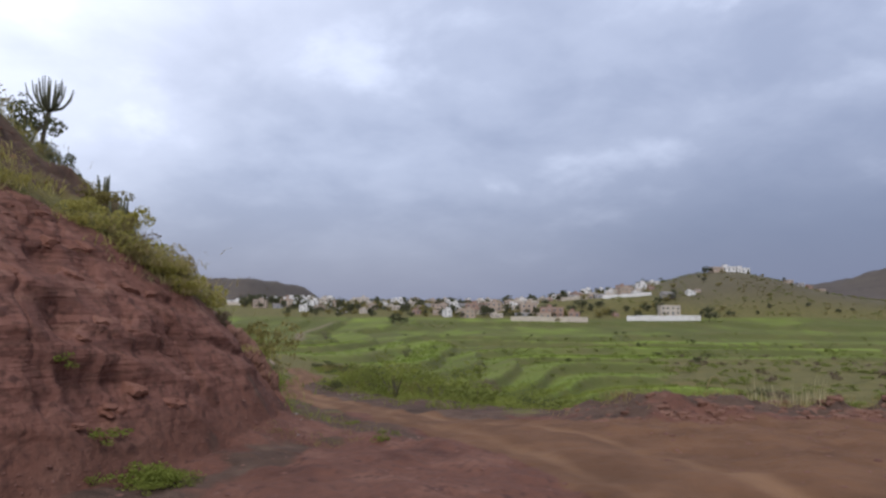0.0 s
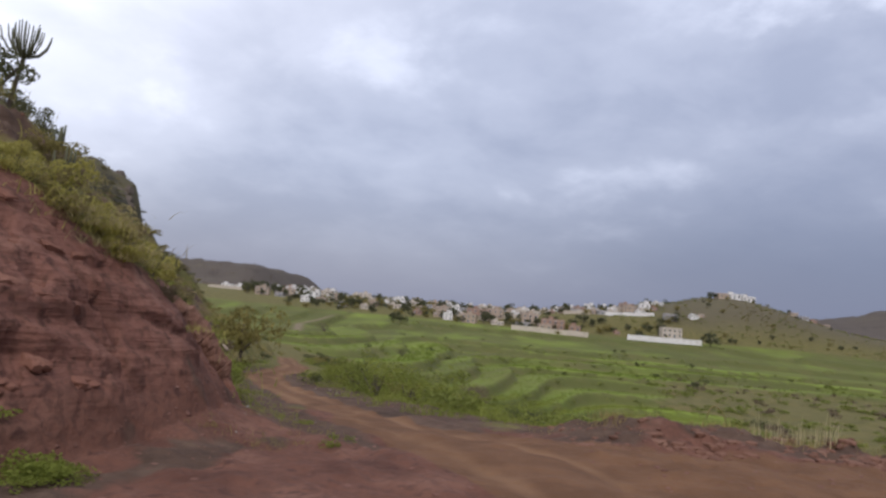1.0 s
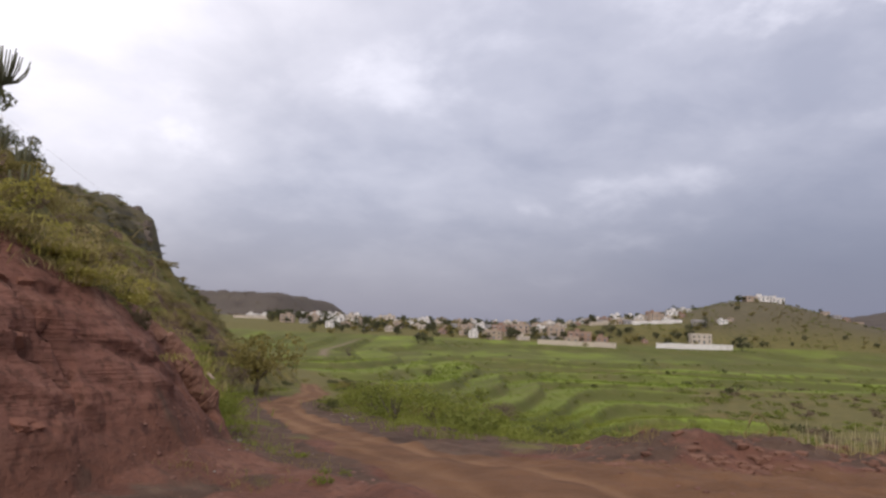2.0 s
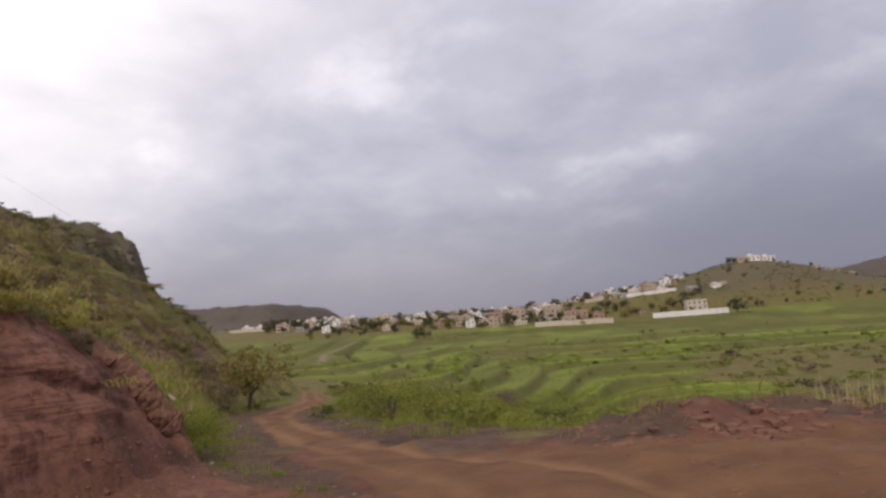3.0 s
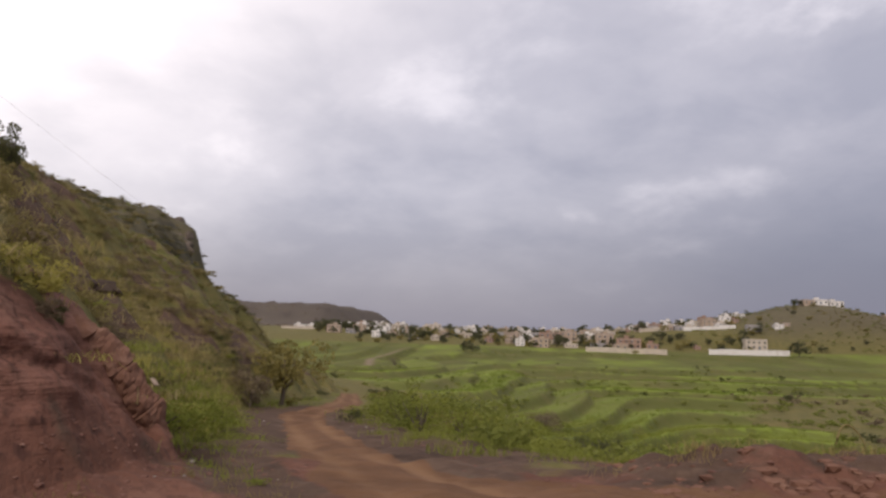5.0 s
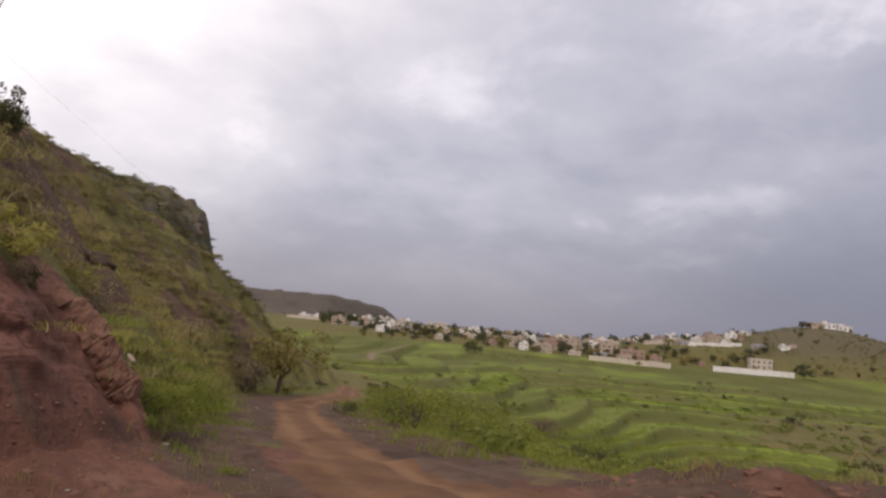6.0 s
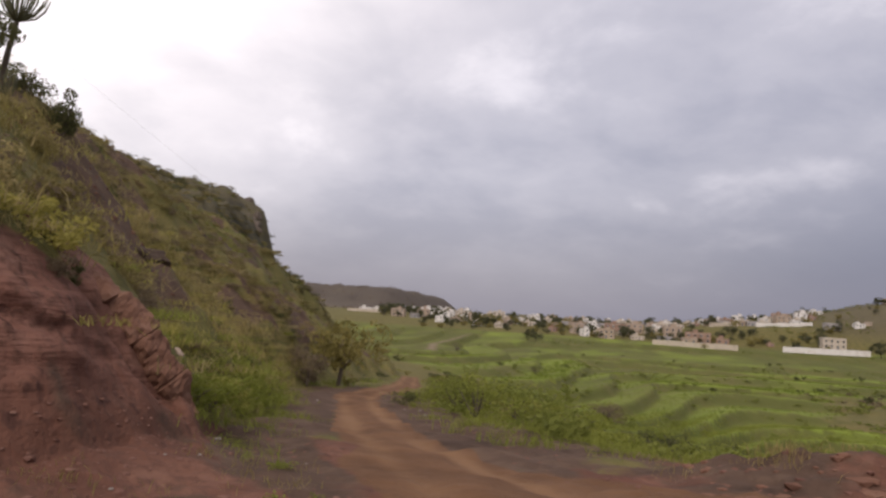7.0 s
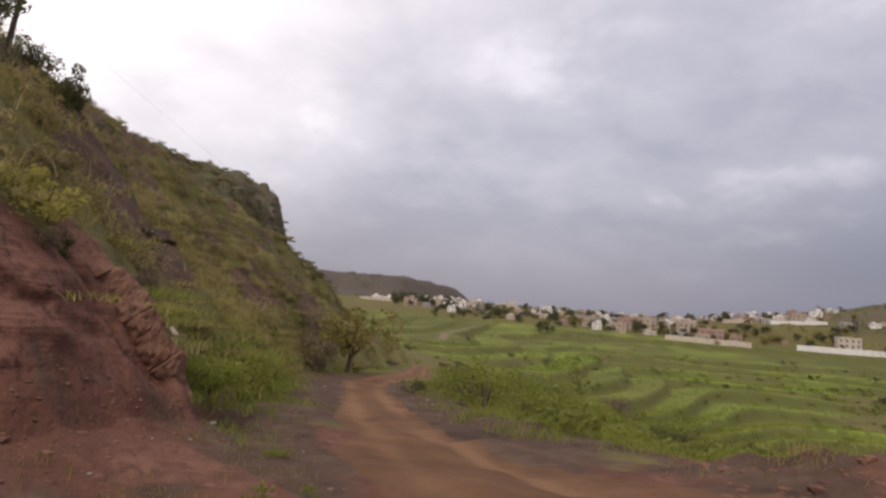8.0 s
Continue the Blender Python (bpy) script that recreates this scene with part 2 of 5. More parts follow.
# ---- materials ----
def material(name, build):
    m = bpy.data.materials.new(name)
    m.use_nodes = True
    n = Nodes(m.node_tree)
    col, rough, bump, dist = build(n)
    b = n.add("ShaderNodeBsdfPrincipled", {"Base Color": col, "Roughness": rough, "Specular IOR Level": 0.12})
    if bump is not None:
        b.inputs["Normal"].default_value = (0, 0, 0)
        bm = n.add("ShaderNodeBump", {"Height": bump, "Distance": dist, "Strength": 0.7})
        n.tree.links.new(bm.outputs[0], b.inputs["Normal"])
    n.add("ShaderNodeOutputMaterial", {0: b.outputs[0]})
    return m


def ground_nodes(n):
    """Red earth, scrub, crops and wheel tracks, laid out by the weights on the sheet."""
    p = n.add("ShaderNodeNewGeometry").outputs["Position"]
    at = lambda name: n.add("ShaderNodeAttribute", attribute_name=name).outputs["Fac"]
    fine, mid, big = n.noise(p, 9.0, 6, 0.6), n.noise(p, 0.9, 5, 0.6), n.noise(p, 0.07, 4)
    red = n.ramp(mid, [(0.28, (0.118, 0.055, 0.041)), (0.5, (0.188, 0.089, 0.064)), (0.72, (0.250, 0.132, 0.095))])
    # the same red, darkened off the face: shade put into the colour
    shaded_red = n.ramp(mid, [(0.28, (0.074, 0.034, 0.024)), (0.5, (0.132, 0.061, 0.041)), (0.72, (0.186, 0.096, 0.066))])
    red = n.mix(at("face"), shaded_red, red)
    dip = n.add("ShaderNodeMapping", {0: p, 2: (0.12, -0.2, 0.0), 3: (0.55, 0.55, 5.0)}).outputs[0]
    beds = n.noise(dip, 1.0, 6, 0.6, 0.4)
    red = n.mix(n.math("MULTIPLY", n.span(beds, 0.48, 0.36, 0.0, 0.6), at("face")), red, (0.085, 0.041, 0.032))
    red = n.mix(n.math("MULTIPLY", n.span(beds, 0.58, 0.72, 0.0, 0.5), at("face")), red, (0.29, 0.16, 0.111))
    red = n.mix(n.span(fine, 0.42, 0.7), red, (0.105, 0.052, 0.037))
    red = n.mix(n.span(n.noise(p, 4.5, 4, 0.5), 0.60, 0.70, 0.0, 0.7), red, (0.066, 0.032, 0.025))
    track = n.ramp(mid, [(0.3, (0.108, 0.056, 0.030)), (0.7, (0.163, 0.087, 0.047))])
    track = n.mix(n.span(n.math("ADD", at("rut"), n.math("MULTIPLY", n.math("SUBTRACT", mid, 0.5), 0.8)), 0.2, 1.1), track, (0.205, 0.115, 0.061))
    soil = n.ramp(n.noise(p, 1.4, 6, 0.62), [(0.3, (0.054, 0.034, 0.024)), (0.5, (0.086, 0.054, 0.038)), (0.62, (0.114, 0.074, 0.051)), (0.75, (0.085, 0.074, 0.032))])
    scrub = n.ramp(n.noise(p, 0.55, 6, 0.62), [(0.28, (0.066, 0.058, 0.023)), (0.45, (0.108, 0.098, 0.033)), (0.6, (0.142, 0.118, 0.042)), (0.78, (0.142, 0.094, 0.052))])
    crop = n.ramp(at("crop"), [(0.0, (0.086, 0.092, 0.023)), (0.35, (0.124, 0.150, 0.027)), (0.7, (0.162, 0.206, 0.032)), (1.0, (0.186, 0.232, 0.040))], smooth=False)
    crop = n.mix(n.math("MULTIPLY", n.span(n.noise(p, 0.09, 7, 0.65), 0.44, 0.66), 0.6), crop, (0.125, 0.112, 0.038))
    rock = n.ramp(n.noise(p, 0.35, 7, 0.65), [(0.3, (0.045, 0.042, 0.032)), (0.55, (0.098, 0.084, 0.050)), (0.75, (0.112, 0.098, 0.048))])
    far = n.ramp(n.noise(p, 0.03, 7, 0.68), [(0.3, (0.064, 0.052, 0.044)), (0.5, (0.090, 0.074, 0.060)), (0.72, (0.104, 0.088, 0.066))])
    wob = n.math("MULTIPLY", n.math("SUBTRACT", n.noise(p, 1.7, 5, 0.65), 0.5), 0.9)
    blend = lambda name: n.span(n.math("ADD", at(name), wob), 0.35, 0.65)
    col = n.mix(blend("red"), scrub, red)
    col = n.mix(blend("soil"), col, soil)
    col = n.mix(blend("field"), col, crop)
    col = n.mix(at("lane"), col, n.ramp(mid, [(0.3, (0.150, 0.112, 0.070)), (0.7, (0.215, 0.168, 0.108))]))
    col = n.mix(blend("rock"), col, rock)
    col = n.mix(at("far"), col, far)
    col = n.mix(blend("track"), col, track)
    thin = n.noise(n.add("ShaderNodeMapping", {0: p, 2: (0.12, -0.2, 0.0), 3: (1.1, 1.1, 15.0)}).outputs[0], 1.0, 5, 0.6, 0.3)
    height = n.math("ADD", n.math("MULTIPLY", mid, 1.0), n.math("MULTIPLY", fine, 0.25))
    height = n.math("ADD", height, n.math("MULTIPLY", n.math("MULTIPLY", thin, at("face")), 0.55))
    return col, 0.95, height, 0.2


GROUND = material("earth_and_scrub", ground_nodes)


def leafy(name, stops, scale):
    """Thin leaves: part of the light comes through them."""
    m = bpy.data.materials.new(name)
    m.use_nodes = True
    n = Nodes(m.node_tree)
    geo = n.add("ShaderNodeNewGeometry")
    f = n.noise(geo.outputs["Position"], scale, 4, 0.6)
    v = n.math("ADD", n.math("MULTIPLY", f, 0.7), n.math("MULTIPLY", geo.outputs["Random Per Island"], 0.3))
    col = n.ramp(v, stops)
    a = n.add("ShaderNodeBsdfPrincipled", {"Base Color": col, "Roughness": 0.8, "Specular IOR Level": 0.1})
    b = n.add("ShaderNodeBsdfTranslucent", {"Color": col})
    mixed = n.add("ShaderNodeMixShader", {0: 0.5, 1: a.outputs[0], 2: b.outputs[0]})
    n.add("ShaderNodeOutputMaterial", {0: mixed.outputs[0]})
    return m


def plain(name, stops, scale, rough=0.85, dist=0.02):
    def build(n):
        p = n.add("ShaderNodeNewGeometry").outputs["Position"]
        f = n.noise(p, scale, 5, 0.6)
        rnd = n.add("ShaderNodeObjectInfo").outputs["Random"]
        isl = n.add("ShaderNodeNewGeometry").outputs["Random Per Island"]
        v = n.math("ADD", n.math("MULTIPLY", f, 0.6), n.math("ADD", n.math("MULTIPLY", rnd, 0.15), n.math("MULTIPLY", isl, 0.25)))
        return n.ramp(v, stops), rough, f, dist
    return material(name, build)


# ---- mesh helpers ----
def mesh_from(name, verts, faces, mat=None, smooth=False):
    me = bpy.data.meshes.new(name)
    verts, faces = np.asarray(verts, np.float32), np.asarray(faces, np.int32)
    me.vertices.add(len(verts))
    me.vertices.foreach_set("co", verts.ravel())
    k = faces.shape[1]
    me.loops.add(faces.size)
    me.loops.foreach_set("vertex_index", faces.ravel())
    me.polygons.add(len(faces))
    me.polygons.foreach_set("loop_start", np.arange(0, faces.size, k, dtype=np.int32))
    me.polygons.foreach_set("use_smooth", np.full(len(faces), smooth))
    me.update(calc_edges=True)
    if mat:
        me.materials.append(mat)
    return me


def sheet():
    """The ground: one sheet of rings round the walk, out to the horizon."""
    r = [0.02, 0.1, 0.2, 0.35, 0.5, 0.6]
    while r[-1] < 4600:
        r.append(r[-1] * (1.009 if r[-1] < 4.5 else 1.0068 if r[-1] < 5.6 else 1.0036 if r[-1] < 10.5 else 1.0068 if r[-1] < 13 else 1.0105 if r[-1] < 60 else 1.015 if r[-1] < 700 else 1.03))
    r = np.array(r)
    az = np.radians(np.r_[np.arange(-180, -52, 4.0), np.arange(-52, 36, 0.23), np.arange(36, 180, 4.0)])
    R, A = np.meshgrid(r, az, indexing="ij")
    x, y = 0.6 + R * np.sin(A), 3.0 + R * np.cos(A)
    z = land(x, y)
    # bedding: the bare face steps in and out with height, dipping along the road
    foot = np.interp(y, FOOT_Y, FOOT_X) - x
    face = (1 - step(y, 13.0, 14.5)) * step(foot, 0.0, 0.4) * (1 - step(foot - bare_top(y), -0.4, 0.05))
    dip = z + 0.22 * y
    u, v = y / 0.75 + 0.5 * fbm(y / 0.6, dip / 0.6, 72, 3), dip * 2.3 + 0.5 * fbm(y / 0.7, dip / 0.5, 73, 3)
    block = lattice(np.floor(u + 0.5 * np.floor(v)), np.floor(v), 74) - 0.5
    tilt = (v - np.floor(v) - 0.5) * 0.10
    x = x + face * (0.11 * fbm(y / 1.1, dip * 4.0, 75, 2) + 0.07 * fbm(y / 0.6, dip * 7.0, 76, 2))
    x = x + face * (0.11 * fbm(y / 1.5, dip * 2.2, 71, 2) * (1 - 0.6 * step(y, 9.8, 11.2)) + (0.06 * block + 0.7 * tilt) * (1 - 0.3 * step(y, 10.2, 11.5)))
    n, m = R.shape
    i, j = np.meshgrid(np.arange(n - 1), np.arange(m), indexing="ij")
    k = (j + 1) % m
    faces = np.stack([i * m + j, i * m + k, (i + 1) * m + k, (i + 1) * m + j], -1).reshape(-1, 4)[:, ::-1]
    X, Y = x.ravel(), y.ravel()
    side, d = road_side(X, Y), np.interp(Y, FOOT_Y, FOOT_X) - X
    lev, s = terrace(X, Y)
    w = {}
    near = 1 - step(Y, 22, 30)
    w["red"] = np.clip(np.maximum((1 - step(Y, 14.0, 16.5)) * (1 - step(d - bare_top(Y), -0.2, 0.5)) * step(X, -40, -20), 0.75 * np.exp(-(((Y - 14.6) / 1.8) ** 2)) * step(X, 2, 3.5)), 0, 1) * near
    f_ = np.clip(((X + 4.05) * 1.25 + (Y - 11.95) * 0.65) / 1.985, 0, 1)
    w["red"] = np.maximum(w["red"], 1 - step(np.hypot(X + 4.05 - 1.25 * f_, Y - 11.95 - 0.65 * f_), 0.3, 0.5))
    w["track"] = (1 - step(np.abs(side) + 0.3 * fbm(X / 0.8, Y / 1.6, 59, 3), road_half(Y) - 0.12, road_half(Y) + 0.22)) * (1 - step(Y, 78, 95))
    w["track"] = np.maximum(w["track"], step(side, -0.6, 0.4) * (1 - step(Y + 0.10 * (X - 3), 13.0, 14.3)) * (0.9 + 0.35 * fbm(X / 1.8, Y / 1.4, 58, 3)))
    w["field"] = np.maximum(step(Y, 34, 46), step(side, 3.4, 6) * step(Y, 20, 25)) * (1 - step(Y, 425, 450)) * step(X - np.interp(Y, FOOT_Y, FOOT_X), 6, 14) * (1 - scrubland(X, Y))
    cell = lattice(lev, np.floor(X / (16.0 + 0.12 * Y) + 0.6 * lev), 3)
    w["crop"] = np.clip(0.36 + cell * 0.42 - 0.7 * step(s, 0.76, 0.92) - 0.4 * step(Y, 170, 320) + 0.6 * fbm(X / 12, Y / 26, 33, 4) + 0.5 * np.exp(-(((X - 15) / 13) ** 2) - ((Y - 58) / 9) ** 2), 0, 1)
    # lower weight past Y 10.2 gives that bank some of the painted shade
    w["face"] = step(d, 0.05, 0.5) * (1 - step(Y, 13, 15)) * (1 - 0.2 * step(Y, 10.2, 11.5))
    w["rut"] = np.exp(-(((np.abs(side) - 0.62 * road_half(Y)) / 0.28) ** 2)) * (0.8 + 0.8 * fbm(X / 1.5, Y / 3.0, 57, 3))
    w["soil"] = step(-side, 1.0, 1.8) * (1 - step(d, -0.5, 0.3)) * step(Y + 2.6 * fbm(X / 1.3, Y / 1.3, 89, 3), 10.3, 12.5) * (1 - step(Y, 30, 42))
    w["soil"] = np.maximum(w["soil"], 0.8 * (1 - step(np.abs(side - 0.5), 2.0, 3.2)) * step(Y, 14, 17) * (1 - step(Y, 34, 46)))
    w["soil"] = np.maximum(w["soil"], step(side, 0.3, 1.2) * (1 - step(side, 3.6, 6.0)) * step(Y, 12.8, 14) * (1 - step(Y, 19, 25)) * (0.75 + 0.9 * fbm(X / 1.6, Y / 1.6, 94, 3)))
    # dark crumbled earth along the foot of the bank
    w["soil"] = np.maximum(w["soil"], np.clip(0.85 * np.exp(-(((d + 0.75) / 0.55) ** 2)) - 0.12 + 1.1 * fbm(X / 0.7, Y / 0.7, 93, 3), 0, 1) * step(Y, 3, 5) * (1 - step(Y, 13, 14.5)))
    # brown spoil on the berm
    w["soil"] = np.maximum(w["soil"], np.exp(-(((Y - 15.1 + 0.10 * (X - 3)) / 1.4) ** 2)) * step(X, 1.9, 3.4) * (1.0 + fbm(X / 1.1, Y / 1.1, 86, 3)))
    # slip of bare brown earth high on the slope
    w["soil"] = np.maximum(w["soil"], np.clip(2.0 * np.exp(-(((X + 8.6) / 1.9) ** 2) - (((Y - 18.3) / 3.1) ** 2)) - 0.15 + 0.5 * fbm(X / 1.4, Y / 1.4, 88, 3), 0, 1))
    w["soil"] = np.maximum(w["soil"], 0.8 * step(d, 0.2, 1.5) * step(fbm(X / 2.6, Y / 2.6, 87, 4), -0.02, 0.18) * step(Y, 15, 18) * (1 - step(Y, 60, 90)))
    # dark brown earth above the bank
    w["soil"] = np.maximum(w["soil"], np.clip(1.6 * np.exp(-(((X + 6.7) / 1.5) ** 2) - (((Y - 11.3) / 1.7) ** 2)) - 0.2 + 0.6 * fbm(X / 0.8, Y / 0.8, 90, 3), 0, 1))
    hz = land(X, Y, False)
    w["rock"] = np.clip(step(d, 2, 9) * step(Y, 55, 80) * step(hz, 5, 12), 0, 1)
    w["far"] = np.clip(step(Y, 600, 760) + 0.6 * step(X, 120, 165) * step(Y, 445, 490) * step(hz, 4, 10), 0, 1)
    lane = np.abs(X - np.interp(Y, (225, 258, 300, 343, 385), (-41, -52, -60, -64, -61)))
    w["lane"] = (1 - step(lane, 0.9, 2.2)) * step(Y, 225, 250) * (1 - step(Y, 370, 400))
    co = np.stack([X, Y, z.ravel()], -1)
    mid = faces[:, 0]
    on_road = (w["track"][mid] > 0.5) & (Y[mid] < 60) & (np.abs(side[mid]) < 3)
    on_bank = (d[mid] > 0.0) & (d[mid] < bare_top(Y[mid]) + 0.15) & (Y[mid] < 15.5) & (Y[mid] > -40) & ~on_road

    def piece(name, mask, label, category):
        used, back = np.unique(faces[mask], return_inverse=True)
        me = mesh_from(name, co[used], back.reshape(-1, 4), GROUND, True)
        for key, v in w.items():
            a = me.attributes.new(key, "FLOAT", "POINT")
            a.data.foreach_set("value", np.asarray(v[used], np.float32))
        return tagged(new(name, me), label, category, kind="structure")

    piece("ground", ~(on_road | on_bank), "red earth, green terraced fields and scrubby hillside", "ground")
    piece("dirt_road", on_road, "rutted tan dirt track curving along the slope", "road")
    piece("earth_bank", on_bank, "bare red earth bank with ledges and cracks", "bank")


sheet()


# ---- plants: shapes as arrays ----
RNG = np.random.default_rng(7)


def blades(count, height, spread, width, rng, droop=0.5):
    """A tuft of bent grass blades."""
    V, F = [], []
    for _ in range(count):
        a, lean = rng.uniform(0, 6.283), rng.uniform(0.3, 1.0) * droop
        h = height * rng.uniform(0.55, 1.0)
        base = np.array([rng.normal(0, spread * 0.3), rng.normal(0, spread * 0.3), 0])
        out, side = np.array([math.cos(a), math.sin(a), 0]), np.array([-math.sin(a), math.cos(a), 0])
        k = len(V)
        for f, w in ((0, 1.0), (0.55, 0.75), (1.0, 0.12)):
            c = base + out * (lean * h * f * f) + np.array([0, 0, h * (f - 0.22 * lean * f * f)])
            V += [c - side * width * w / 2, c + side * width * w / 2]
        F += [[k, k + 1, k + 3, k + 2], [k + 2, k + 3, k + 5, k + 4]]
    return np.array(V), np.array(F)


def leaf_cloud(count, size, rng, clumps=7, flat=0.75, radius=0.5, up=0.45):
    """Small leaves round a few uneven centres: the crown of a bush or tree about 1 m across."""
    centres = rng.normal(0, radius * 0.55, (clumps, 3)) * [1, 1, flat] + [0, 0, up]
    centres[:, 2] = np.maximum(centres[:, 2], 0.12)
    r = rng.uniform(0.16, 0.34, clumps)
    which = rng.integers(0, clumps, count)
    way = rng.normal(0, 1, (count, 3))
    way /= np.linalg.norm(way, axis=1)[:, None]
    p = centres[which] + way * (r[which] * rng.uniform(0.5, 1.0, count) ** 0.5)[:, None] * [1, 1, flat]
    p[:, 2] = np.maximum(p[:, 2], 0.01)
    n = way + rng.normal(0, 0.6, (count, 3))
    n /= np.linalg.norm(n, axis=1)[:, None]
    a = np.cross(n, rng.normal(0, 1, (count, 3)))
    a /= np.linalg.norm(a, axis=1)[:, None]
    b = np.cross(n, a)
    s = size * rng.uniform(0.6, 1.3, count)[:, None]
    V = np.stack([p - a * s, p - b * s * 0.55, p + a * s, p + b * s * 0.55], 1).reshape(-1, 3)
    return V, np.arange(4 * count).reshape(-1, 4)


def tube(points, radii, sides=6):
    """A tapering limb along points."""
    points = np.asarray(points, float)
    V, F = [], []
    for i, (p, r) in enumerate(zip(points, radii)):
        t = points[min(i + 1, len(points) - 1)] - points[max(i - 1, 0)]
        t = t / (np.linalg.norm(t) + 1e-9)
        u = np.cross(t, [0.31, 0.17, 0.93] if abs(t[2]) < 0.9 else [1, 0.1, 0])
        u /= np.linalg.norm(u)
        v = np.cross(t, u)
        for k in range(sides):
            a = 6.28318 * k / sides
            V.append(p + r * (math.cos(a) * u + math.sin(a) * v))
    for i in range(len(points) - 1):
        for k in range(sides):
            q = (k + 1) % sides
            F.append([i * sides + k, i * sides + q, (i + 1) * sides + q, (i + 1) * sides + k])
    n = len(points) - 1
    if sides == 6:
        F += [[n * 6, n * 6 + 1, n * 6 + 2, n * 6 + 3], [n * 6, n * 6 + 3, n * 6 + 4, n * 6 + 5]]
    return np.array(V), np.array(F)


def joined(shapes):
    V, F, k = [], [], 0
    for v, f in shapes:
        V.append(v)
        F.append(f + k)
        k += len(v)
    return np.concatenate(V), np.concatenate(F)


def strew(name, kinds, places, mat, label, category):
    """Many small plants or stones as one object. places: rows of x, y, z, size, height factor."""
    places = np.asarray(places, float)
    pick = RNG.integers(0, len(kinds), len(places))
    V, F, k = [], [], 0
    for i, (v, f) in enumerate(kinds):
        pl = places[pick == i]
        if not len(pl):
            continue
        a = RNG.uniform(0, 6.283, len(pl))
        c, s = np.cos(a)[:, None], np.sin(a)[:, None]
        x = (v[None, :, 0] * c - v[None, :, 1] * s) * pl[:, 3:4] + pl[:, 0:1]
        y = (v[None, :, 0] * s + v[None, :, 1] * c) * pl[:, 3:4] + pl[:, 1:2]
        z = v[None, :, 2] * pl[:, 3:4] * pl[:, 4:5] + pl[:, 2:3]
        V.append(np.stack([x, y, z], -1).reshape(-1, 3))
        F.append((f[None] + (np.arange(len(pl)) * len(v))[:, None, None]).reshape(-1, f.shape[1]) + k)
        k += len(pl) * len(v)
    me = mesh_from(name, np.concatenate(V), np.concatenate(F), mat)
    return tagged(new(name, me), label, category, kind="stuff")


def spots(count, x0, x1, y0, y1, keep, size, tall=(0.8, 1.2), sink=0.03):
    """Random places on the ground where keep(x, y) is above a random number."""
    x, y = RNG.uniform(x0, x1, count), RNG.uniform(y0, y1, count)
    ok = keep(x, y) > RNG.uniform(0, 1, count)
    x, y = x[ok], y[ok]
    s = RNG.uniform(*size, len(x))
    return np.stack([x, y, land(x, y) - sink * s, s, RNG.uniform(*tall, len(x))], -1)


def uphill(x, y):
    return np.interp(y, FOOT_Y, FOOT_X) - x


OLIVE = leafy("olive_leaves", [(0.2, (0.124, 0.110, 0.038)), (0.5, (0.228, 0.193, 0.063)), (0.8, (0.342, 0.285, 0.099))], 1.2)
LIME = leafy("yellow_green_leaves", [(0.2, (0.218, 0.201, 0.052)), (0.55, (0.356, 0.322, 0.086)), (0.85, (0.483, 0.425, 0.144))], 1.5)
GREEN = leafy("green_grass", [(0.2, (0.105, 0.130, 0.027)), (0.5, (0.185, 0.212, 0.039)), (0.85, (0.278, 0.308, 0.068))], 0.8)
GOLD = leafy("dry_grass", [(0.2, (0.198, 0.158, 0.074)), (0.5, (0.337, 0.277, 0.124)), (0.85, (0.475, 0.406, 0.208))], 0.8)
DARK = leafy("dark_leaves", [(0.2, (0.046, 0.050, 0.024)), (0.5, (0.095, 0.098, 0.042)), (0.85, (0.145, 0.142, 0.064))], 0.5)
HILL = leafy("hill_grass", [(0.2, (0.132, 0.112, 0.040)), (0.5, (0.237, 0.197, 0.069)), (0.85, (0.356, 0.293, 0.112))], 0.9)
MOSS = leafy("soft_green_leaves", [(0.2, (0.130, 0.148, 0.031)), (0.5, (0.220, 0.240, 0.049)), (0.85, (0.311, 0.325, 0.076))], 0.7)
STRAW = leafy("straw_grass", [(0.2, (0.190, 0.146, 0.061)), (0.5, (0.320, 0.251, 0.099)), (0.85, (0.465, 0.372, 0.160))], 0.9)
HILLSCRUB = leafy("hill_scrub_leaves", [(0.2, (0.127, 0.106, 0.044)), (0.5, (0.225, 0.187, 0.076)), (0.85, (0.329, 0.274, 0.120))], 1.1)
PALESTRAW = leafy("pale_straw", [(0.2, (0.36, 0.30, 0.15)), (0.5, (0.48, 0.41, 0.22)), (0.85, (0.58, 0.51, 0.30))], 0.9)
BROWN = leafy("brown_scrub", [(0.2, (0.12, 0.09, 0.062)), (0.5, (0.19, 0.145, 0.095)), (0.85, (0.26, 0.21, 0.13))], 1.0)
HEDGE = leafy("hedge_leaves", [(0.2, (0.129, 0.149, 0.034)), (0.5, (0.193, 0.216, 0.051)), (0.85, (0.262, 0.278, 0.074))], 0.3)
BRUSH = leafy("brush_leaves", [(0.2, (0.086, 0.075, 0.037)), (0.5, (0.141, 0.123, 0.061)), (0.85, (0.204, 0.176, 0.090))], 0.25)
CROP = leafy("crop_leaves", [(0.25, (0.125, 0.157, 0.031)), (0.5, (0.174, 0.218, 0.040)), (0.75, (0.213, 0.260, 0.054))], 0.06)
BARK = plain("bark", [(0.2, (0.06, 0.048, 0.038)), (0.8, (0.15, 0.12, 0.095))], 9.0, 0.9, 0.03)
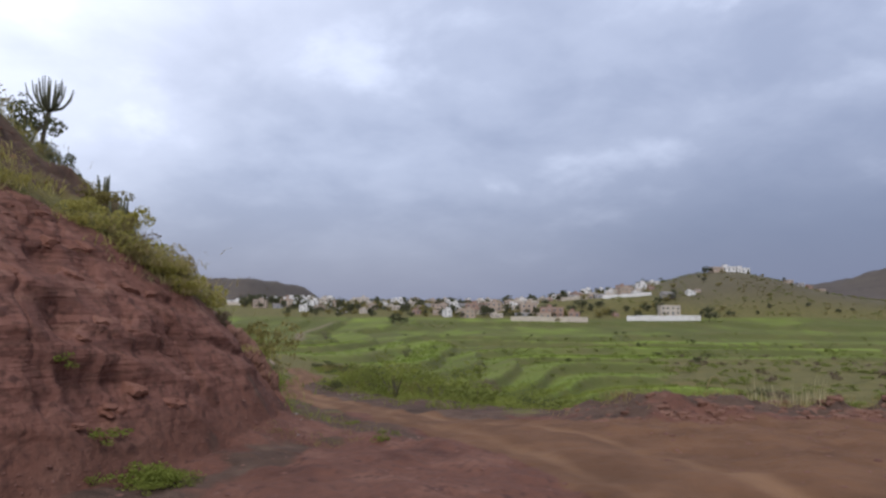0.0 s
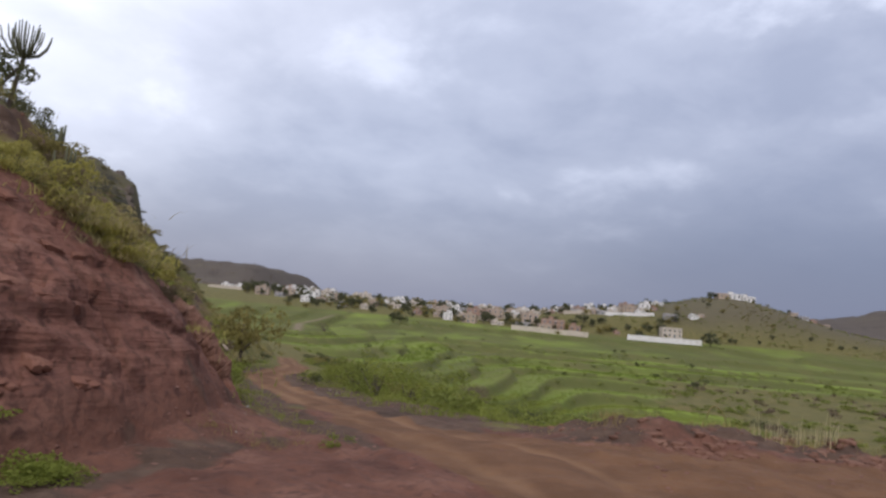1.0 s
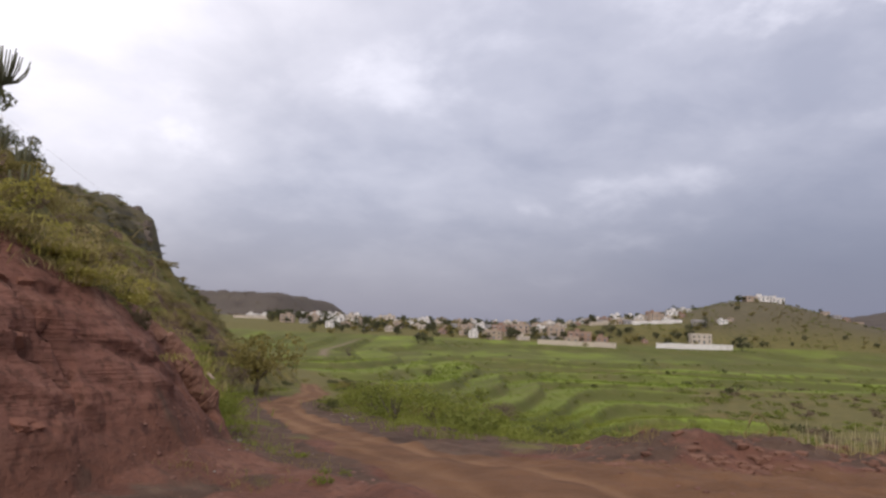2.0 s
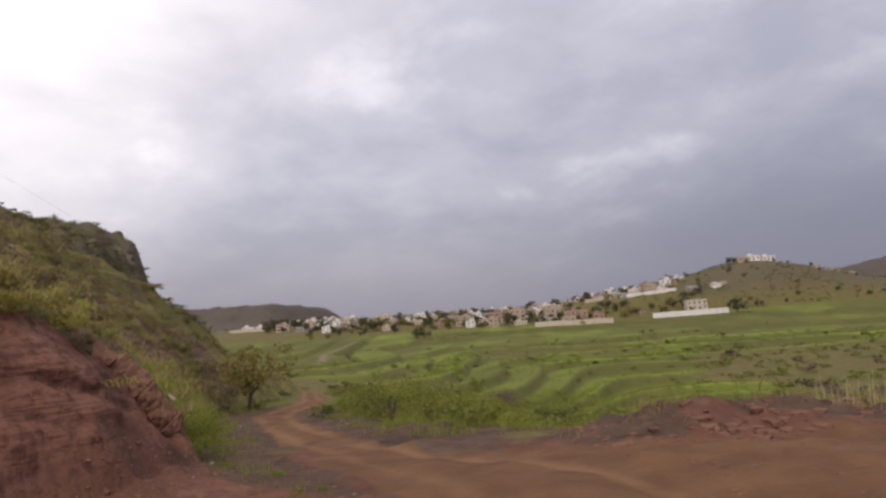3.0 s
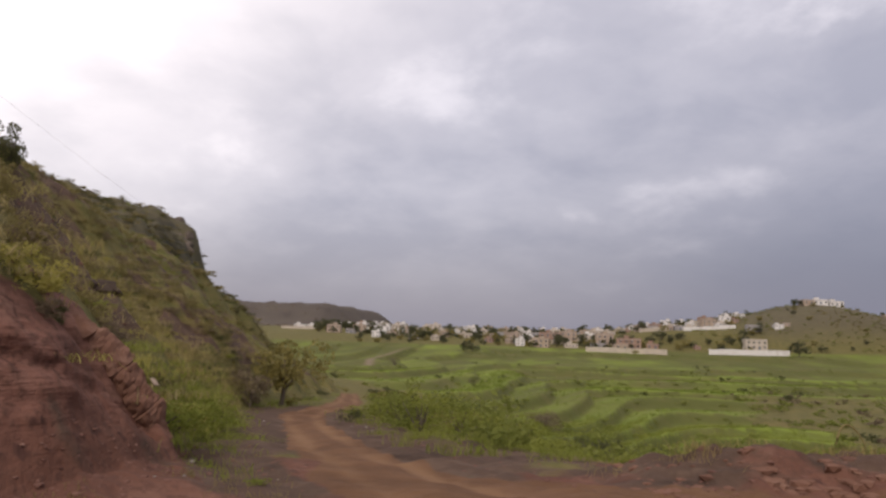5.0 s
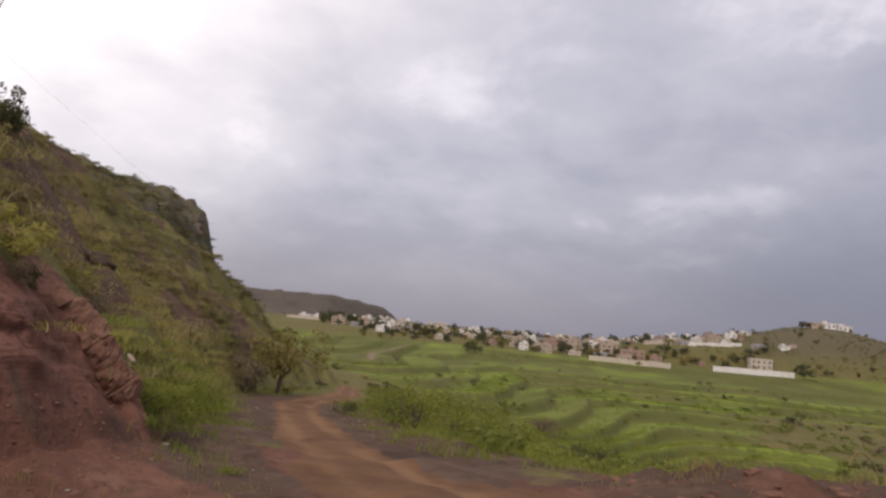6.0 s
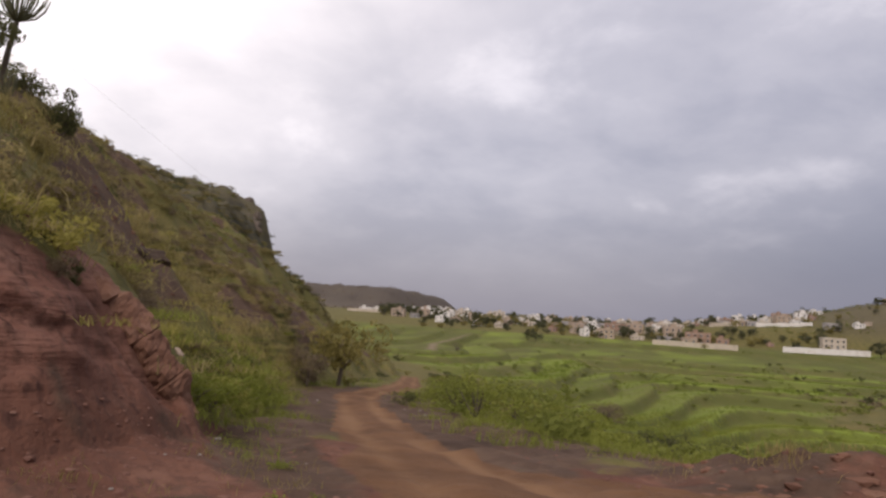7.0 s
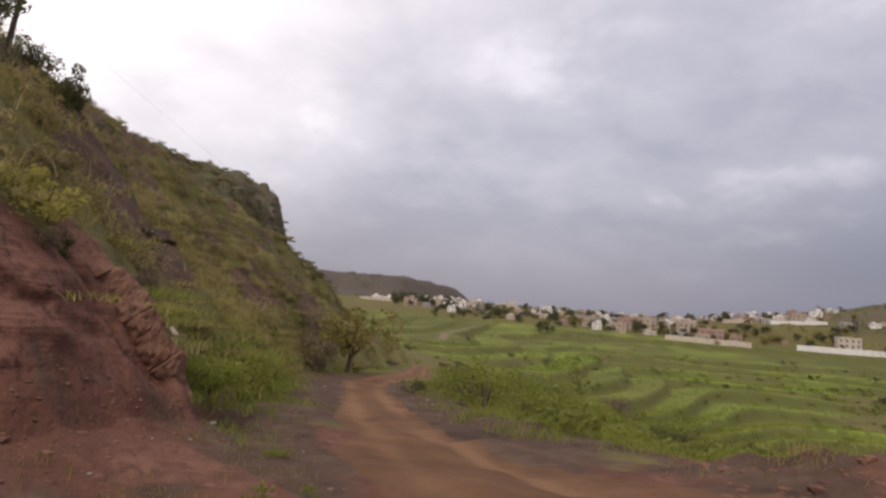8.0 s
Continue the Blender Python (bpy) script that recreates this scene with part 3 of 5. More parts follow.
SPURGE = plain("spurge_skin", [(0.2, (0.060, 0.062, 0.033)), (0.8, (0.125, 0.124, 0.070))], 14.0, 0.6)
REDSTONE = plain("red_stone", [(0.2, (0.085, 0.042, 0.032)), (0.5, (0.150, 0.076, 0.056)), (0.85, (0.24, 0.140, 0.107))], 4.0, 0.9, 0.04)
RIBSTONE = plain("rib_stone", [(0.2, (0.095, 0.050, 0.035)), (0.5, (0.165, 0.085, 0.057)), (0.85, (0.235, 0.140, 0.097))], 5.0, 0.95, 0.06)
TANSTONE = plain("tan_stone_chip", [(0.2, (0.20, 0.15, 0.11)), (0.8, (0.36, 0.28, 0.21))], 9.0, 0.9, 0.02)
PALE = plain("pale_stone", [(0.2, (0.16, 0.135, 0.115)), (0.8, (0.31, 0.275, 0.24))], 7.0, 0.8, 0.02)


# ---- part helpers ----
def part(name, bm, mat, parent, label=""):
    me = bpy.data.meshes.new(name)
    bm.to_mesh(me)
    bm.free()
    me.materials.append(mat)
    ob = new(name, me)
    ob.parent = parent
    return tagged(ob, label)


def part_of(name, shape, mat, parent, label="", smooth=False):
    ob = new(name, mesh_from(name, shape[0], shape[1], mat, smooth))
    ob.parent = parent
    return tagged(ob, label)


def box(bm, x0, x1, y0, y1, z0, z1):
    r = bmesh.ops.create_cube(bm, size=1.0, matrix=Matrix.Translation(((x0 + x1) / 2, (y0 + y1) / 2, (z0 + z1) / 2)) @ Matrix.Diagonal((x1 - x0, y1 - y0, z1 - z0, 1)))
    return r["verts"]


def rock_shape(seed, sx, sy, sz, rough=0.3, subdiv=3):
    """A broken, angular stone."""
    bm = bmesh.new()
    bmesh.ops.create_icosphere(bm, subdivisions=subdiv, radius=1.0)
    off = Vector((seed * 7.1, seed * 3.3, seed * 1.7))
    for v in bm.verts:
        p = v.co.copy()
        f = 1 + rough * noise.noise(p * 1.1 + off) + rough * 0.6 * noise.noise(p * 2.6 + off) + rough * 0.3 * noise.noise(p * 6 + off)
        q = p * f
        q = Vector((max(-0.82, min(0.85, q.x)), max(-0.85, min(0.8, q.y)), max(-0.7, min(0.8, q.z))))
        v.co = Vector((q.x * sx, q.y * sy, q.z * sz))
    return bm


# ---- cover on the hillside ----
R1 = np.random.default_rng(3)
TUFTS = [blades(27, 0.33, 0.8, 0.015, R1, 1.3) for _ in range(4)]
WISPS = [blades(16, 0.22, 0.7, 0.012, R1, 1.1) for _ in range(4)]
BUSHES = [leaf_cloud(270, 0.062, R1, 9) for _ in range(4)]
SCRUBS = [leaf_cloud(90, 0.12, R1, 6, 0.7) for _ in range(4)]
MIDS = [leaf_cloud(190, 0.07, R1, 8, 0.65) for _ in range(4)]
FAR_SCRUBS = [leaf_cloud(36, 0.2, R1, 5, 0.6) for _ in range(4)]


CUSHIONS = [blades(90, 0.33, 1.3, 0.015, R1, 1.7) for _ in range(3)]
STONES = []
for q in range(3):
    bm_ = rock_shape(q + 5, 1, 0.8, 0.6, 0.35, 1)
    STONES.append((np.array([v.co[:] for v in bm_.verts]), np.array([[v.index for v in f.verts] for f in bm_.faces])))
    bm_.free()


def patch(x, y, scale, seed, lo=0.0, hi=0.25):
    return step(fbm(x / scale, y / scale, seed, 3), lo, hi)


def off_rib(x, y):
    """Nothing grows on the rock rib or in the gully beside it."""
    f = np.clip(((x + 4.05) * 1.25 + (y - 11.95) * 0.65) / (1.25**2 + 0.65**2), 0, 1)
    return step(np.hypot(x + 4.05 - 1.25 * f, y - 11.95 - 0.65 * f), 0.38, 0.55)


def slope_keep(x, y):
    d = uphill(x, y)
    bare = (1 - step(y, 14.5, 16.5)) * (1 - step(d - bare_top(y), -0.1, 0.4))
    slip = step(np.exp(-(((x + 8.6) / 1.9) ** 2) - (((y - 18.3) / 3.1) ** 2)) + 0.3 * fbm(x / 1.4, y / 1.4, 88, 3), 0.22, 0.42)
    scar = step(np.exp(-(((x + 6.7) / 1.5) ** 2) - (((y - 11.3) / 1.7) ** 2)) + 0.3 * fbm(x / 0.8, y / 0.8, 90, 3), 0.3, 0.5)
    gaps = step(fbm(x / 2.6, y / 2.6, 87, 4), 0.02, 0.2) * step(y, 14, 17)
    return off_rib(x, y) * step(d, 0.0, 0.5) * (1 - bare) * (1 - 0.93 * slip) * (1 - 0.9 * scar) * (1 - 0.85 * gaps)


strew("hillside_grass", TUFTS, spots(6000, -24, -2.5, 7, 46, lambda x, y: slope_keep(x, y) * (0.06 + 0.94 * patch(x, y, 2.4, 61, -0.05, 0.15)), (0.35, 0.85)), HILL, "olive green grass tufts growing over the slope", "grass")
strew("hillside_dry_grass", TUFTS, spots(7000, -24, -2.5, 7, 46, lambda x, y: slope_keep(x, y) * step(y, 13, 15) * patch(x, y, 2.0, 67, 0.0, 0.22), (0.4, 0.9)), GOLD, "straw-coloured dry grass tufts on the slope", "grass")
strew("hillside_scrub", BUSHES, spots(1100, -26, -2.8, 9, 46, lambda x, y: slope_keep(x, y) * step(uphill(x, y), 0.6, 1.5) * (0.25 + 0.75 * patch(x, y, 2.1, 71)), (0.3, 0.8), (0.5, 0.9), 0.1), HILLSCRUB, "olive brown shrubs scattered over the hillside", "shrub")
strew("hillside_lime_scrub", BUSHES, spots(420, -20, -2.8, 9, 40, lambda x, y: slope_keep(x, y) * step(uphill(x, y), 0.6, 1.5) * patch(x, y, 2.6, 73, 0.05, 0.25), (0.3, 0.7), (0.5, 0.9), 0.1), LIME, "yellow-green leafy shrubs on the hillside", "shrub")
strew("hillside_brown_scrub", BUSHES, spots(1200, -24, -3.2, 12, 44, lambda x, y: slope_keep(x, y) * step(uphill(x, y), 0.6, 1.5) * (0.2 + patch(x, y, 1.9, 77)), (0.3, 0.75), (0.45, 0.85), 0.1), BROWN, "withered brown shrubs on the hillside", "shrub")


strew("slope_rubble", STONES, spots(1400, -11, -4, 9, 24, lambda x, y: np.maximum(np.exp(-(((x + 8.4) / 1.7) ** 2) - (((y - 18.3) / 3.0) ** 2)), np.exp(-(((x + 6.6) / 1.2) ** 2) - (((y - 11.3) / 1.4) ** 2))), (0.02, 0.11), (0.6, 1.0), 0.35), RIBSTONE, "brown stones and clods on the bare slips", "stones")
strew("foot_mounds", CUSHIONS, spots(520, -8, -3, 13, 24, lambda x, y: off_rib(x, y) * np.exp(-(((uphill(x, y) - 0.4) / 0.7) ** 2)) * patch(x, y, 1.4, 64, -0.05, 0.15), (0.6, 1.1), (0.5, 0.8)), MOSS, "bright green grass mounds at the slope's foot", "grass")


strew("lower_slope_grass", WISPS, spots(4200, -16, -4.5, 19, 47, lambda x, y: slope_keep(x, y) * (1 - step(uphill(x, y), 4, 7)) * (0.35 + 0.65 * patch(x, y, 2.2, 66)), (0.7, 1.7)), STRAW, "straw-tinted grass over the foot of the slope", "grass")
strew("lower_slope_scrub", MIDS, spots(620, -16, -4.5, 20, 42, lambda x, y: step(uphill(x, y), -0.4, 0.4) * (1 - step(uphill(x, y), 4, 7)) * (0.15 + 0.85 * patch(x, y, 2.6, 68)), (0.3, 0.85), (0.4, 0.7), 0.1), HILLSCRUB, "olive brown shrubs at the foot of the slope", "shrub")
strew("lower_slope_green", MIDS, spots(170, -16, -4.5, 16, 42, lambda x, y: step(uphill(x, y), -0.4, 0.4) * (1 - step(uphill(x, y), 3, 6)) * patch(x, y, 2.2, 70), (0.35, 0.75), (0.4, 0.65), 0.1), MOSS, "green shrubs at the foot of the slope", "shrub")


def crest(x, y):
    d = uphill(x, y) - bare_top(y)
    return off_rib(x, y) * np.exp(-(((d - 0.4) / 0.34) ** 2)) * (1 - step(y, 12.2, 13.4)) * step(y, 6.5, 7.5) * (1 - 0.6 * step(y, 10.4, 11.2)) * (0.25 + 0.75 * patch(x, y, 0.9, 63, -0.05, 0.15))


strew("crest_dry_grass", CUSHIONS, spots(750, -7, -3, 6.5, 14, crest, (0.5, 0.9), (0.6, 1.0)), GOLD, "pale dry grass cushions hanging over the bank's edge", "grass")
strew("crest_green_grass", CUSHIONS, spots(700, -7, -3, 6.5, 14, crest, (0.5, 0.9), (0.6, 1.0)), LIME, "yellow-green grass cushions hanging over the bank's edge", "grass")
strew("crest_shrubs", BUSHES, spots(150, -6.5, -3.2, 8.5, 13.6, crest, (0.3, 0.65), (0.6, 0.9), 0.1), LIME, "rounded yellow-green shrubs along the bank's edge", "shrub")
strew("slope_cushions", CUSHIONS, spots(900, -14, -3.5, 13, 34, lambda x, y: slope_keep(x, y) * patch(x, y, 1.5, 65, 0.08, 0.22), (0.4, 1.0), (0.5, 0.85)), LIME, "yellow-green grass mounds on the slope", "grass")
strew("slope_dry_cushions", CUSHIONS, spots(1700, -16, -3.5, 15, 38, lambda x, y: slope_keep(x, y) * patch(x, y, 1.5, 69, 0.08, 0.22), (0.4, 1.0), (0.5, 0.85)), GOLD, "straw-coloured grass mounds on the slope", "grass")
strew("hillside_dark_scrub", BUSHES, spots(900, -22, -3.4, 13, 44, lambda x, y: slope_keep(x, y) * step(uphill(x, y), 0.4, 1.2) * patch(x, y, 2.2, 79), (0.35, 0.9), (0.45, 0.8), 0.1), DARK, "dark green shrubs in the hollows of the hillside", "shrub")
strew("headland_dark_scrub", MIDS, spots(1000, -95, -12, 46, 125, lambda x, y: step(uphill(x, y), 0.0, 2) * patch(x, y, 7, 85, -0.1, 0.2), (0.7, 1.9), (0.35, 0.6), 0.1), DARK, "dark scrub dotted over the rocky headland", "shrub")
strew("straw_band", CUSHIONS, spots(1500, -20, -8, 25, 42, lambda x, y: slope_keep(x, y) * np.exp(-(((uphill(x, y) - 5.0) / 1.5) ** 2)) * (0.1 + 0.9 * patch(x, y, 1.8, 86, -0.08, 0.12)), (0.5, 1.1), (0.5, 0.85)), GOLD, "straw-coloured dry grass along the middle of the slope", "grass")
strew("mid_slope_scrub", MIDS, spots(2600, -34, -6, 18, 58, lambda x, y: slope_keep(x, y) * step(uphill(x, y), 1.5, 3) * (0.15 + 0.85 * patch(x, y, 3, 84, 0, 0.2)), (0.25, 0.75), (0.35, 0.6), 0.12), HILLSCRUB, "olive brown scrub over the middle of the slope", "shrub")
strew("mid_slope_brown", MIDS, spots(1500, -34, -6, 18, 58, lambda x, y: slope_keep(x, y) * step(uphill(x, y), 1.5, 3) * patch(x, y, 2.4, 85, 0, 0.2), (0.25, 0.7), (0.35, 0.6), 0.12), BROWN, "dry brown scrub over the middle of the slope", "shrub")
strew("headland_near_scrub", MIDS, spots(700, -45, -9, 38, 72, lambda x, y: step(uphill(x, y), 0.0, 2) * (0.2 + 0.8 * patch(x, y, 6, 82, -0.1, 0.2)), (0.35, 0.9), (0.35, 0.6), 0.15), HILLSCRUB, "low olive brown scrub on the near side of the headland", "shrub")
strew("headland_scrub", SCRUBS, spots(1500, -95, -15, 68, 125, lambda x, y: step(uphill(x, y), 0.0, 2) * (0.2 + 0.8 * patch(x, y, 9, 81, -0.1, 0.2)), (0.6, 1.7), (0.3, 0.55), 0.1), HILLSCRUB, "low olive brown scrub dotted over the rocky headland", "shrub")
strew("headland_brush", MIDS, spots(2600, -75, -20, 78, 128, lambda x, y: step(uphill(x, y), 3, 9) * (0.25 + 0.75 * patch(x, y, 5, 84, -0.12, 0.12)), (0.5, 1.3), (0.4, 0.7), 0.1), BRUSH, "dull brown-green brush covering the brow of the headland", "shrub")
strew("headland_grass", TUFTS, spots(1500, -60, -8, 38, 110, lambda x, y: step(uphill(x, y), -1, 2) * patch(x, y, 6, 83, -0.1, 0.2), (0.7, 1.3)), GREEN, "rough grass on the headland", "grass")

# ---- cover beside the road and in the fields ----


def verge(x, y):
    s = road_side(x, y)
    return step(s, 1.4, 1.95) * (1 - 0.7 * step(s, 9, 15)) * (1 - step(s, 20, 34)) * step(y + 1.5 * fbm(x / 1.5, y / 1.5, 96, 3), 15.9, 18.0)


strew("roadside_grass", TUFTS, spots(7500, -6, 34, 16, 62, lambda x, y: verge(x, y) * (0.4 + 0.6 * patch(x, y, 3, 91)), (0.5, 1.2)), MOSS, "green grass along the road's edge", "grass")
strew("roadside_dry_grass", TUFTS, spots(3000, -6, 34, 16, 62, lambda x, y: verge(x, y) * patch(x, y, 2.5, 92, 0.05, 0.3), (0.5, 1.2)), GREEN, "rough green grass between the road and the fields", "grass")
strew("roadside_scrub", BUSHES, spots(420, -6, 34, 16, 66, lambda x, y: verge(x, y) * (0.1 + 0.9 * patch(x, y, 3, 93)), (0.5, 1.3), (0.4, 0.75)), MOSS, "soft green shrubs between the road and the fields", "shrub")
strew("roadside_brown_scrub", BUSHES, spots(120, -6, 40, 17, 70, lambda x, y: verge(x, y) * patch(x, y, 3.5, 97), (0.5, 1.2), (0.4, 0.7)), BROWN, "brown withered shrubs beside the fields", "shrub")
strew("roadside_green_scrub", BUSHES, spots(300, -6, 34, 16, 66, lambda x, y: verge(x, y) * patch(x, y, 2.6, 95, 0.0, 0.2), (0.6, 1.7), (0.5, 0.85)), HEDGE, "olive green low shrubs beside the road", "shrub")
strew("roadside_dark_scrub", BUSHES, spots(90, -6, 40, 19, 70, lambda x, y: verge(x, y) * patch(x, y, 2.4, 94), (0.7, 1.7), (0.5, 0.8)), DARK, "dark green shrubs in the hollows by the road", "shrub")
strew("foot_grass", WISPS, spots(3200, -9, 0, 12.0, 34, lambda x, y: step(uphill(x, y), -1.6, -0.4) * (1 - step(uphill(x, y), 0.2, 0.6)) * (0.15 + 0.85 * patch(x, y, 1.6, 99, 0.0, 0.3)) * step(-road_side(x, y), 1.6, 2.1), (0.5, 1.0)), GREEN, "thin grass between slope and road", "grass")
strew("bank_foot_weeds", BUSHES, spots(520, -6.5, -2.6, 7, 12.5, lambda x, y: np.exp(-(((uphill(x, y) + 0.25) / 0.35) ** 2)) * patch(x, y, 1.1, 103, 0.0, 0.2) * (1 - step(y, 8.6, 9.6)), (0.2, 0.45), (0.4, 0.7)), GREEN, "low green weeds at the foot of the bank", "weeds")
strew("track_side_weeds", BUSHES, spots(240, -4.8, -0.7, 9.6, 15.5, lambda x, y: step(-uphill(x, y), -0.1, 0.2) * patch(x, y, 0.7, 119, 0.05, 0.28) * step(-road_side(x, y), 1.6, 2.4), (0.1, 0.28), (0.4, 0.7)), GREEN, "low green weeds on the bare earth", "weeds")
strew("track_side_grass", WISPS, spots(900, -4.8, -0.7, 9.8, 16.0, lambda x, y: step(-uphill(x, y), -0.1, 0.2) * (0.04 + 0.5 * patch(x, y, 0.8, 121, 0.05, 0.35)) * step(-road_side(x, y), 1.5, 2.4), (0.25, 0.6)), OLIVE, "thin grass on the bare earth beside the track", "grass")
strew("grazing_scrub", SCRUBS, spots(260, 8, 120, 30, 175, lambda x, y: scrubland(x, y) * (0.35 + 0.65 * patch(x, y, 9, 105, -0.1, 0.2)), (0.7, 1.9), (0.5, 0.9)), BROWN, "brown withered scrub on rough grazing land", "shrub")
strew("grazing_green_scrub", SCRUBS, spots(1000, 8, 120, 30, 175, lambda x, y: scrubland(x, y) * (0.25 + 0.75 * patch(x, y, 8, 107, -0.1, 0.2)), (0.7, 1.7), (0.35, 0.65)), HEDGE, "olive green scrub on rough grazing land", "shrub")


def edge_keep(x, y):
    lev, s = terrace(x, y)
    return (step(s, 0.85, 0.90) * (1 - step(s, 0.97, 1.0)) * (0.35 + 0.65 * patch(x, y, 20, 111, -0.2, 0.15)) + 0.0006) * step(x - np.interp(y, FOOT_Y, FOOT_X), 4, 10)


strew("terrace_shrubs", SCRUBS, spots(1300, -30, 60, 38, 95, edge_keep, (0.5, 1.1), (0.25, 0.45)), HEDGE, "green shrubs along the terrace edges", "shrub")
strew("terrace_hedges", FAR_SCRUBS, spots(3000, -80, 110, 85, 215, edge_keep, (0.7, 1.5), (0.3, 0.55)), HEDGE, "green shrubs along the field edges", "shrub")
strew("far_terrace_shrubs", FAR_SCRUBS, spots(3000, -140, 190, 205, 425, edge_keep, (1.0, 2.0), (0.3, 0.5)), HEDGE, "green hedges along the far field edges", "shrub")
strew("field_bushes", SCRUBS, spots(70, -60, 110, 45, 330, lambda x, y: step(x - np.interp(y, FOOT_Y, FOOT_X), 6, 14) * (0.15 + 0.85 * patch(x, y, 18, 112, 0.05, 0.3)), (0.8, 2.4), (0.5, 0.8)), DARK, "dark bushes scattered through the fields", "shrub")


def bend(x, y):
    s = road_side(x, y)
    return step(np.abs(s), 1.5, 2.6) * (1 - step(uphill(x, y), -1.0, 0.5)) * step(y, 30, 36) * (1 - step(s, 4, 9))


strew("bend_grass", TUFTS, spots(6000, -26, 6, 30, 90, lambda x, y: bend(x, y) * (0.3 + 0.7 * patch(x, y, 4, 123)), (0.7, 1.4)), GREEN, "rough green grass beyond the bend of the road", "grass")
strew("bend_scrub", MIDS, spots(620, -26, 6, 32, 95, lambda x, y: bend(x, y) * (0.2 + 0.8 * patch(x, y, 4, 125)), (0.6, 1.5), (0.4, 0.7)), OLIVE, "olive shrubs beyond the bend of the road", "shrub")
strew("bend_dark_scrub", MIDS, spots(300, -26, 6, 34, 95, lambda x, y: bend(x, y) * patch(x, y, 4, 127), (0.7, 1.8), (0.4, 0.7)), DARK, "dark green shrubs beyond the bend of the road", "shrub")
strew("meadow_grass", TUFTS, spots(7000, 1, 44, 24, 75, lambda x, y: step(road_side(x, y), 6.5, 9.5) * (1 - scrubland(x, y)) * (0.4 + 0.6 * patch(x, y, 5, 115)), (0.6, 1.1)), MOSS, "bright green grass in the nearest field", "grass")

CROPS = [blades(9, 0.6, 1.6, 0.09, R1, 0.9) for _ in range(4)]


def crop_keep(x, y):
    lev, s = terrace(x, y)
    grown = lattice(lev, np.floor(x / (16.0 + 0.12 * y) + 0.6 * lev), 3)
    return step(x - np.interp(y, FOOT_Y, FOOT_X), 8, 16) * (1 - scrubland(x, y)) * (1 - step(s, 0.74, 0.82)) * (0.15 + 0.85 * step(grown + 0.5 * fbm(x / 9, y / 14, 36, 2), 0.3, 0.8))


strew("field_crops", CROPS, spots(4500, -25, 55, 48, 130, crop_keep, (0.4, 0.9), (0.5, 0.8)), CROP, "knee-high green crops on the terraces", "crops")
strew("far_field_crops", CROPS, spots(4500, -50, 80, 115, 230, crop_keep, (0.9, 1.7), (0.6, 0.9)), CROP, "green crops on the far terraces", "crops")

strew("far_hill_scrub", FAR_SCRUBS, spots(1400, 110, 330, 440, 620, lambda x, y: 0.15 + 0.85 * patch(x, y, 22, 131, -0.1, 0.2), (0.9, 2.2), (0.4, 0.7)), OLIVE, "olive bushes dotted over the far hill", "shrub")
strew("far_hill_olive_scrub", FAR_SCRUBS, spots(1500, 110, 330, 440, 620, lambda x, y: 0.1 + 0.9 * patch(x, y, 18, 133, -0.1, 0.2), (1.0, 2.6), (0.3, 0.6)), HEDGE, "green scrub dotted over the far hill", "shrub")
strew("mesa_scrub", FAR_SCRUBS, spots(1200, -420, -120, 640, 960, lambda x, y: 0.3 + 0.7 * patch(x, y, 26, 135, -0.1, 0.2), (1.5, 3.5), (0.25, 0.5)), BROWN, "dull brown scrub on the flat-topped hill", "shrub")

# ---- stones ----
def rubble_keep(x, y):
    d = uphill(x, y)
    return 0.22 * (1 - step(y, 16, 24) * 0.6) + np.exp(-(((d + 0.15) / 0.45) ** 2)) * 0.25 * (1 - step(y, 14, 17))


strew("red_rubble", STONES, spots(15000, -7, 12, 0, 24, lambda x, y: rubble_keep(x, y) * (1 - step(uphill(x, y), 0.0, 0.25)) * (step(np.abs(road_side(x, y)), 1.0, 1.5) * 0.95 + 0.05), (0.012, 0.065), (0.6, 1.1), 0.25), REDSTONE, "small broken red stones strewn over the earth", "stones")
strew("foot_rubble", STONES, spots(6500, -5, -0.8, 5, 13.6, lambda x, y: (1 - step(uphill(x, y), 0.0, 0.3)) * np.exp(uphill(x, y) / 0.9) * (0.3 + 0.7 * patch(x, y, 0.7, 114, -0.1, 0.15)), (0.008, 0.032), (0.5, 0.9), 0.3), REDSTONE, "dark red stones fallen to the foot of the bank", "stones")
strew("berm_rubble", STONES, spots(2600, 2, 14, 13.2, 17.5, lambda x, y: step(x, 2, 3.5) * (0.15 + patch(x, y, 1.2, 113, 0, 0.2)), (0.03, 0.17), (0.6, 1.0), 0.2), RIBSTONE, "red clods and stones heaped on the spoil berm", "stones")
strew("berm_straw", WISPS, spots(2000, 2.2, 16, 14.6, 18.0, lambda x, y: step(x, 2, 3.5) * patch(x, y, 1.0, 114, -0.05, 0.25), (0.4, 1.0)), STRAW, "straw-coloured litter on the spoil berm", "grass")


def stone(x, y, s, seed, mat, label, name="stone"):
    s *= 0.42
    bm = rock_shape(seed, s, s * 0.75, s * 0.5, 0.7, 2)
    me = bpy.data.meshes.new(name)
    bm.to_mesh(me)
    bm.free()
    me.materials.append(mat)
    ob = tagged(new(name, me), label, "stone", "pale stones by the road")
    ob.matrix_world = pose(x, y, float(land(x, y)) + s * 0.3, 0, 0, seed * 40)
    return ob


